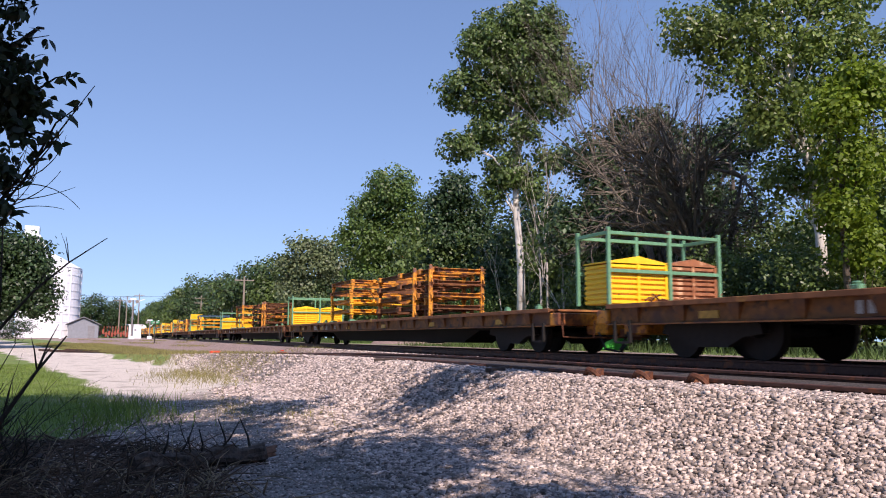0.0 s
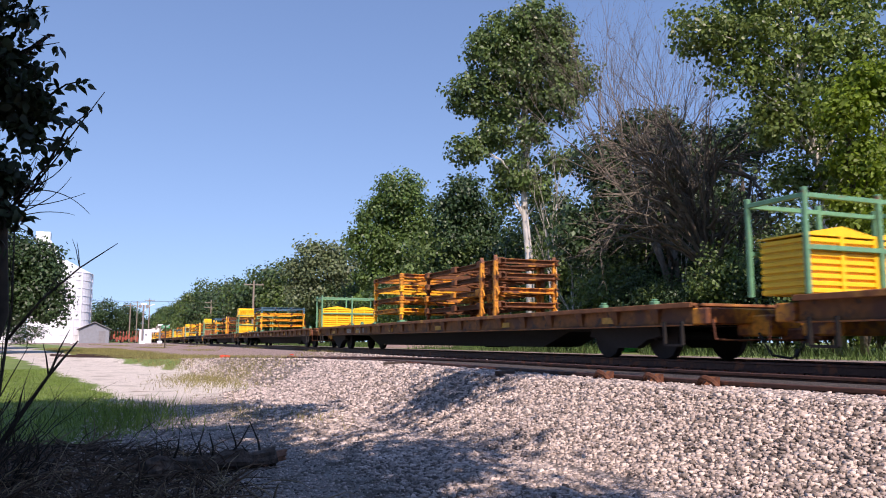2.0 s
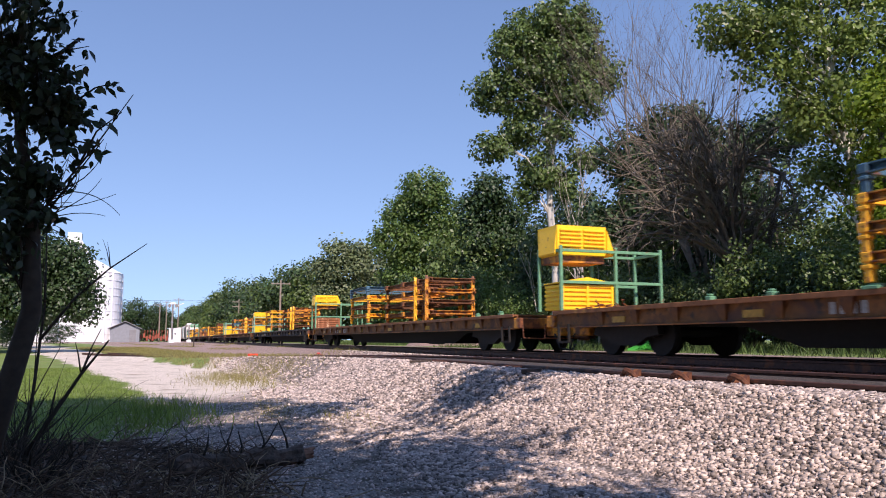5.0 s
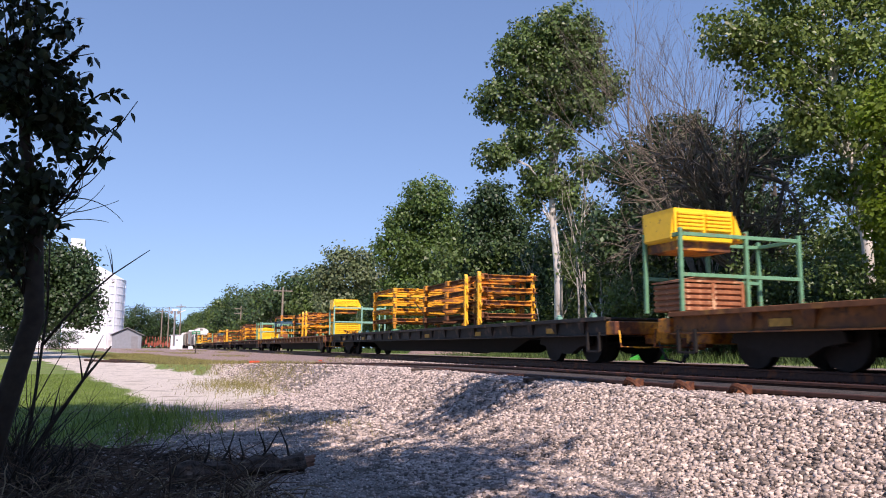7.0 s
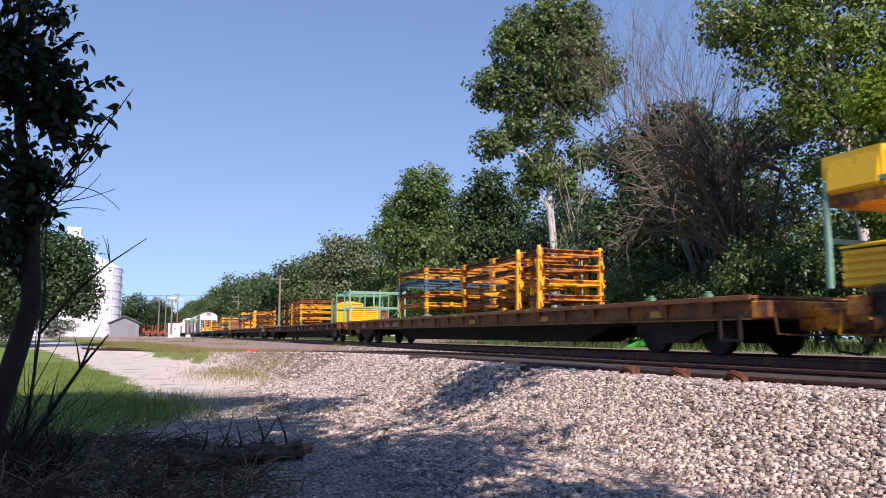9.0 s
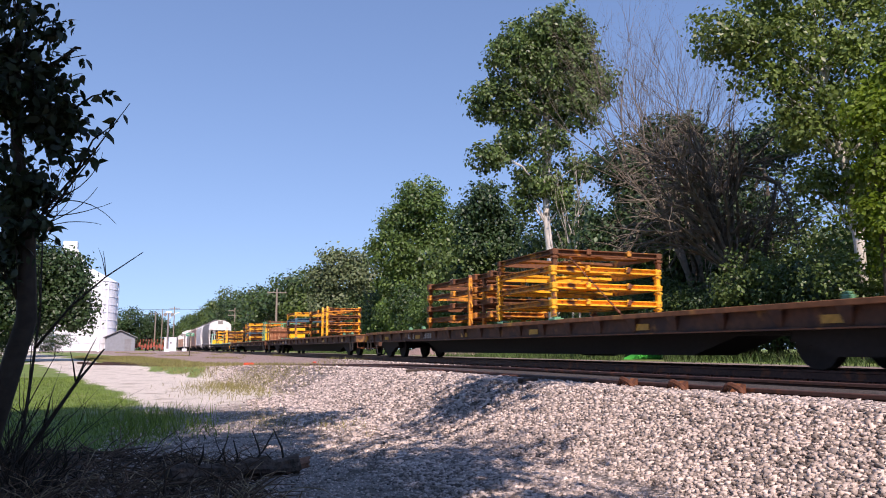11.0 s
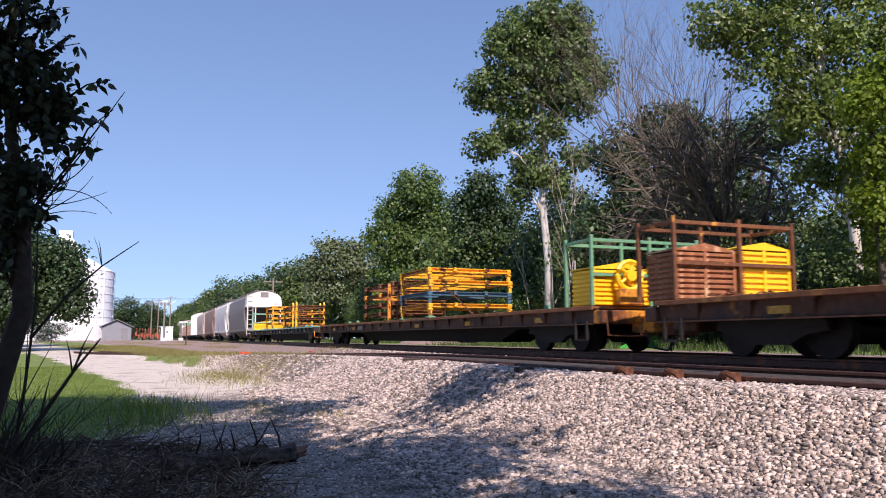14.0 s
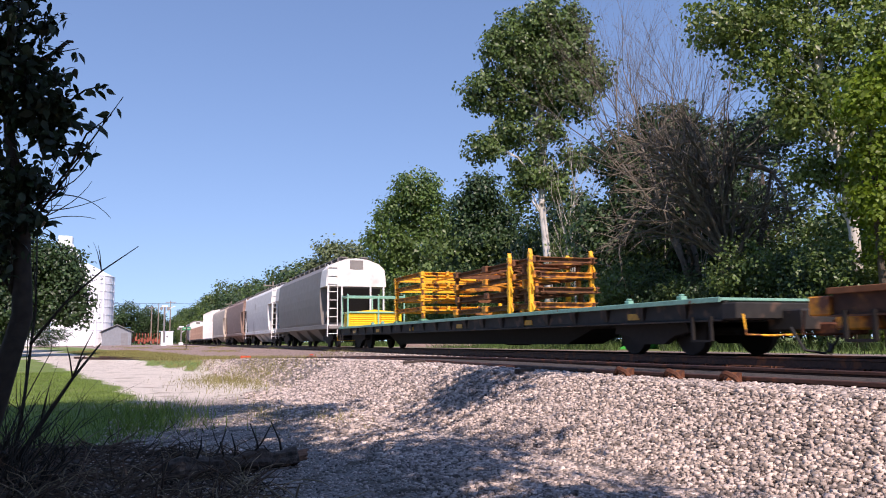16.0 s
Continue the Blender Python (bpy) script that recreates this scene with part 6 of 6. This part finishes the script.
def log():
    t = thing("fallen_log", "dark weathered fallen log among dead twigs", "log", (0.8, 6.2, 0.0))
    rng = random.Random(2)
    pts = [Vector((-0.62 + 0.1 * k, -0.14 + 0.035 * k + 0.02 * math.sin(k), 0.07 + 0.012 * math.sin(k * 1.3))) for k in range(11)]
    n = 18
    b = Build().tube(pts, [0.075 + 0.014 * math.sin(k * 2.1) for k in range(11)], n)
    grooves = [rng.uniform(-0.016, 0.014) for _ in range(n)]
    moved = []
    for i, v in enumerate(b.v):
        c = pts[i // n]
        v = Vector(v)
        moved.append(tuple(v + (v - c).normalized() * (grooves[i % n] + rng.uniform(-0.008, 0.008))))
    b.v = moved
    part("trunk", b.mesh("trunk", "rotwood"), None, t)
    for k in range(5):
        e = pts[-1] + Vector((rng.uniform(0.03, 0.12), rng.uniform(-0.05, 0.05), rng.uniform(-0.03, 0.05)))
        part("splinter", Build().tube([pts[-2] + Vector((0, rng.uniform(-0.04, 0.04), rng.uniform(-0.03, 0.03))), pts[-1].lerp(e, 0.5), e], [0.035, 0.03, 0.012], 6), "brokenwood", t, "pale red-brown broken wood")
    for k in range(9):
        o = pts[1 + k]
        e = o + Vector((rng.uniform(-0.12, 0.2), rng.uniform(-0.25, 0.1), rng.uniform(0.12, 0.3)))
        part("stub", Build().tube([o, o.lerp(e, 0.5) + Vector((0.02, 0, 0)), e], [0.012, 0.008, 0.004], 6).mesh("stub", "twig", True), None, t)


M["rotwood"] = mat("rotting_bark", (0.1, 0.075, 0.06), 0.95, grain=22, spread=0.5, spots=[((0.2, 0.16, 0.13), 9, 0.58, 0.1)], depth=0.02, bump_scale=40)
M["brokenwood"] = mat("broken_wood", (0.28, 0.15, 0.1), 0.9, grain=30, spread=0.4)
overhang()
bare_shrub((-0.8, 6.2, 0), 23, 26, 0.75, 0.25, "bare dark shrub with thin twigs", 0.013)
bare_shrub((-0.95, 7.0, 0), 3, 26, 1.05, 0.25, "bare dark shrub with thin twigs", 0.016,
           [([(0, 0, 0), (0.2, 0, 0.35), (0.42, 0, 0.72), (0.62, 0, 1.0)], 0.028), ([(0.02, 0, 0), (0.08, 0, 0.6), (0.12, 0.05, 1.3), (0.1, 0, 2.1)], 0.018),
            ([(0.1, 0, 1.0), (0.35, 0, 1.35), (0.6, 0, 1.6), (0.88, 0, 1.82)], 0.014), ([(0, 0, 0), (-0.2, 0, 0.4), (-0.32, 0, 0.9)], 0.02)])
bare_shrub((-0.75, 6.0, 0), 6, 9, 0.6, 0.3, "low bare dark shrub with thin twigs", 0.01)
log()


def stake(x, y, yaw, length, label):
    t = thing("wooden_stake", label, "wood", (x, y, float(land(x, y)) + 0.02), "scrap wood on ballast")
    ob = part("stake", Build().box(-length / 2, length / 2, -0.03, 0.03, -0.01, 0.04, 0.01), "tie", t)
    dz = float(land(x + 0.3 * math.cos(yaw), y + 0.3 * math.sin(yaw)) - land(x, y)) / 0.3
    t.rotation_euler = (0, -math.atan(dz), yaw)


stake(3.85, 7.5, 0.75, 0.5, "dark old wooden stake lying on ballast")
stake(3.9, 11.3, 0.7, 0.6, "dark old wooden stake lying on ballast")


def litter(n, seed):
    """Dead twigs and dry stalks strewn over the soil."""
    rng = random.Random(seed)
    b = Build()
    for _ in range(n):
        y = rng.uniform(3.8, 8.2)
        x = rng.uniform(-1.6, float(np.interp(y, [3.8, 5.2, 7, 7.6, 8.6], [0.3, 0.6, 1.1, 0.3, -0.6])))
        a, ln = rng.uniform(0, 6.28), rng.uniform(0.08, 0.45)
        o = Vector((x, y, 0.01))
        e = o + Vector((math.cos(a) * ln, math.sin(a) * ln, rng.uniform(0.0, 0.16) * (2 if rng.random() < 0.15 else 0.6)))
        r = rng.uniform(0.5, 1.3)
        b.tube([o, o.lerp(e, 0.5) + Vector((rng.gauss(0, 0.03), rng.gauss(0, 0.03), 0.02)), e], [0.006 * r, 0.005 * r, 0.002 * r], 4)
    tagged(new("twig_litter", b.mesh("twig_litter", "litter")), "dead twigs and dry stalks on bare soil", "litter", kind="stuff")


M["litter"] = mat("dry_twigs", (0.11, 0.07, 0.045), 0.9, grain=10, spread=0.3, per_island=0.6)
litter(1500, 3)


def stalk_heap(x, y, n, spread, height, seed, label):
    """Tangle of bent dry stalks and small sticks on the soil."""
    rng = random.Random(seed)
    t = thing("brush_heap", label, "brush", (x, y, 0.0), "brush on the soil")
    for _ in range(n):
        o = Vector((rng.gauss(0, spread), rng.gauss(0, spread * 0.7), 0.0))
        a, d = rng.uniform(0, math.tau), rng.uniform(0.15, 1.2)
        pts = [o]
        for _ in range(5):
            pts.append(pts[-1] + Vector((math.cos(a) * math.cos(d), math.sin(a) * math.cos(d), math.sin(d))) * height * rng.uniform(0.12, 0.3))
            d -= rng.uniform(-0.1, 0.5)
            a += rng.gauss(0, 0.35)
        for p in pts:
            p.z = max(p.z, 0.006)
        part("stalk", Build().tube(pts, [0.0065 * rng.uniform(0.5, 1.2) * (1 - 0.14 * i) for i in range(6)], 5).mesh("stalk", "straw" if rng.random() < 0.6 else "litter", True), None, t)


M["straw"] = mat("dry_straw", (0.34, 0.26, 0.16), 0.85, grain=10, spread=0.35)
stalk_heap(0.62, 5.2, 50, 0.2, 0.34, 81, "tangle of dry stalks beside the fallen log")
stalk_heap(0.1, 5.0, 50, 0.3, 0.26, 82, "tangle of dry stalks and sticks on bare soil")
stalk_heap(-0.4, 6.1, 40, 0.3, 0.3, 83, "tangle of dry stalks under the bare shrub")
stalk_heap(-0.6, 5.5, 60, 0.26, 0.3, 85, "tangle of dry stalks on bare soil")
stalk_heap(0.4, 6.3, 35, 0.25, 0.3, 84, "tangle of dry stalks beside the fallen log")

# ---- ballast, weeds and grass ----
stones("ballast_stones", 80000, (1.4, 4.9), (1.8, 7), 0.033, lambda x, y: np.clip((x - 1.6) / 1.2, 0, 1) * np.clip((x - 0.28 * y) * 2 + 0.4, 0, 1) * (x < spur_x(y) - 0.85), 1, "loose pale grey and brown ballast stones")
stones("ballast_stones", 36000, (1.4, 4.6), (7, 15), 0.042, lambda x, y: np.clip((x - 1.6) / 1.2, 0, 1) * (x < spur_x(y) - 0.85), 4, "loose pale grey and brown ballast stones")
stones("ballast_stones", 24000, (2.0, 8.4), (13, 34), 0.05, lambda x, y: 0.7 * (x > spur_x(y) - 2.6) * (np.abs(x - spur_x(y)) > 0.85), 2, "loose pale grey and brown ballast stones")

stones("drive_gravel", 34000, (-0.4, 2.4), (4, 15), 0.02, lambda x, y: 0.75 * np.clip(1.3 - y / 12, 0.1, 1), 3, "fine pale drive gravel", lift=0.2)


def blades(name, n, xr, yr, weight, h, width, material, seed, label):
    rng = np.random.default_rng(seed)
    x, y = rng.uniform(*xr, n), rng.uniform(*yr, n)
    keep = rng.uniform(0, 1, n) < weight(x, y)
    x, y = x[keep], y[keep]
    n = len(x)
    z = land(x, y) - 0.01
    hh = h * rng.uniform(0.4, 1.2, n)
    a = rng.uniform(0, 6.28, n)
    dx, dy = np.cos(a) * width, np.sin(a) * width
    lx, ly = rng.normal(0, 0.45, n) * hh, rng.normal(0, 0.45, n) * hh
    v = np.stack([np.stack([x - dx, y - dy, z], 1), np.stack([x + dx, y + dy, z], 1), np.stack([x + lx, y + ly, z + hh], 1)], 1)
    me = bpy.data.meshes.new(name)
    me.vertices.add(n * 3)
    me.vertices.foreach_set("co", v.astype(np.float32).ravel())
    me.loops.add(n * 3)
    me.loops.foreach_set("vertex_index", np.arange(n * 3, dtype=np.int32))
    me.polygons.add(n)
    me.polygons.foreach_set("loop_start", np.arange(0, n * 3, 3, dtype=np.int32))
    me.materials.append(M[material])
    me.update()
    me.validate()
    return tagged(new(name, me), label, "grass", kind="stuff")


def patch(cx, cy, rx, ry):
    return lambda x, y: np.exp(-(((x - cx) / rx) ** 2 + ((y - cy) / ry) ** 2) * 1.5)


blades("lawn_grass", 110000, (-8, 0.6), (7, 30), lambda x, y: 1 - ease(-0.6, 0.2, x - np.interp(y, [0, 8, 9.5, 12, 16.5, 29, 47], [-3, -0.6, 0.4, 0.3, -0.05, -2, -5])), 0.06, 0.006, "grass_blade", 1, "short green lawn grass beside the drive")
blades("tall_grass", 9000, (-2.5, 1.2), (8, 15), lambda x, y: patch(0.1, 11, 0.7, 2.0)(x, y), 0.22, 0.007, "grass_blade", 2, "taller green grass at the lawn edge")
blades("dry_weeds", 40000, (0, 5), (13, 34), lambda x, y: patch(2.3, 20, 1.2, 4)(x, y), 0.13, 0.007, "dry_blade", 3, "dry yellow-green weeds along the ballast toe")
blades("dry_weeds", 60000, (-6, 7.5), (26, 80), lambda x, y: (x > np.interp(y, [26, 35, 47, 82], [1.8, 0.6, -1.2, -7.8])) * (x < np.interp(y, [26, 35, 47, 82], [5.4, 5.2, 4.2, -1.0])), 0.16, 0.012, "dry_blade", 4, "dry yellow-green weeds beside the drive")
blades("dry_weeds", 30000, (-4, 9), (32, 115), lambda x, y: (x > np.interp(y, [32, 47, 82, 117], [1.5, -0.8, -7, -13]) + 5) * np.clip(np.sin(x * 0.9 + y * 0.21) + np.sin(y * 0.33 - x * 0.4) - 0.4, 0, 1), 0.15, 0.016, "dry_blade", 7, "patchy dry weeds on the gravel between the tracks")
blades("weeds", 5000, (1.0, 3.2), (5, 13), lambda x, y: np.maximum(patch(2.1, 9.5, 0.35, 1.2)(x, y), patch(1.6, 11, 0.4, 1.6)(x, y)), 0.1, 0.005, "dry_blade", 5, "sparse weeds in the gravel")
blades("trackside_weeds", 40000, (12.6, 20), (6, 70), lambda x, y: 0.9 * ((np.abs(y - 41) > 6) | (x > 17)) * ((np.abs(y - x * 1.41) > 1.0) | (x > 15.6)) * (0.35 + 0.65 * (np.sin(x * 1.7 + y * 0.9) + np.sin(y * 0.37) > 0)), 0.3, 0.012, "weed", 6, "rank green weeds beyond the tracks")


# trees beside and behind the viewer, whose shade falls across the drive
def shade_tree(at, lobes, h, n, seed):
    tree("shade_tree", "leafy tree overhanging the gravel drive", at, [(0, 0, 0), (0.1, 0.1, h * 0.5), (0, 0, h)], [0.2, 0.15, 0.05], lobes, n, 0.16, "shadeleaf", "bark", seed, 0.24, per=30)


shade_tree((-2.0, 0.2, 0), [(1.3, 1.0, 6.6, 1.9, 1.5, 0.9), (0.4, 3.2, 6.8, 1.6, 1.3, 0.9), (1.9, 4.4, 6.6, 1.3, 0.8, 0.6), (3.3, 3.2, 6.4, 0.7, 0.4, 0.4), (5.7, 2.7, 5.5, 0.85, 0.55, 0.6), (6.3, 2.0, 5.5, 0.6, 0.32, 0.4), (4.8, 1.6, 5.8, 0.6, 0.3, 0.3),
                            (0, 0, 5.6, 1.2, 1.2, 0.8), (3.2, -0.9, 6.2, 1.2, 0.7, 0.5)], 6.5, 17000, 71)
shade_tree((-1.6, -3.8, 0), [(0.9, 0.9, 6.4, 1.9, 1.6, 0.9), (2.6, 0.4, 6.2, 1.1, 0.9, 0.6), (2.1, 2.1, 6.3, 1.2, 0.6, 0.5), (0, 0, 5.4, 1.2, 1.2, 0.8)], 6.5, 15000, 72)
shade_tree((-1.9, -1.6, 0), [(0.5, 0.3, 6.0, 0.9, 0.9, 0.6), (1.6, 1.6, 6.0, 1.3, 1.2, 0.8), (0.3, 2.2, 6.2, 1.4, 1.2, 0.8), (2.2, 0.4, 5.8, 1.0, 1.0, 0.7)], 6.2, 4600, 74)
shade_tree((-2.9, 5.2, 0), [(0.4, 1.2, 6.0, 1.7, 1.4, 0.9), (1.6, 1.4, 6.4, 1.2, 1.0, 0.7), (-0.6, -0.6, 5.4, 1.3, 1.3, 0.9)], 6.0, 5200, 73)
# unseen trees added behind the viewer to block sky light and deepen shadows
for x, y, sc in ((-7, -15, 0.95), (0, -17, 1.0), (7, -16, 0.95), (13, -19, 1.05), (-13, -9, 0.95), (-12, -1, 0.85)):
    c = copy_thing(wood_tree, Matrix())
    c.location, c.scale = (x, y, 0.0), (sc, sc, sc)
    c.rotation_euler = (0, 0, x + y)

for proto in list(SQ.values()) + list(LG.values()):
    if proto not in used:
        for o in list(proto.children_recursive) + [proto]:
            bpy.data.objects.remove(o)


# ---- lettering on the cars ----
def lettering(car, text, y, size, z):
    cu = bpy.data.curves.new("lettering", "FONT")
    cu.body, cu.size, cu.extrude = text, size, 0.002
    tmp = bpy.data.objects.new("lettering", cu)
    me = bpy.data.meshes.new_from_object(tmp)
    bpy.data.objects.remove(tmp)
    me.materials.clear()
    me.materials.append(M["lettering"])
    ob = new("lettering", me)
    ob.parent = car
    ob.matrix_basis = pose(-1.4 + 0.084, y, z, 90, 0, -90)
    tagged(ob, "worn white painted lettering")


def bars(car, y, n, z, w=0.1, h=0.17):
    """Marks that cannot be read, as plain bars."""
    b = Build().box(-0.003, 0.003, -w / 2, w / 2, 0, h).mesh("number_bar", "lettering")
    for k in range(n):
        part("number_bar", b, None, car, at=(-1.4 + 0.09, y - k * w * 1.7, z))


for k, c in enumerate(cars):
    if k < 10:
        a = {1: 22.3, 2: 22.4, 3: 19.4}.get(k, 21.9)
        bars(c, a, 4, DECK_Z - 0.3)
        bars(c, a - 1.45, 6, DECK_Z - 0.3)


lettering(cars[1], "R1", 18.74, 0.21, DECK_Z - 0.29)


# ---- the train passes ----
def motions():
    for ob, at, s in movers:
        x, _, z = at
        walk(ob, [(0, Matrix.Translation((x, s, z))), (16.0, Matrix.Translation((x, s - SPEED * 16.0, z)))])


motions()
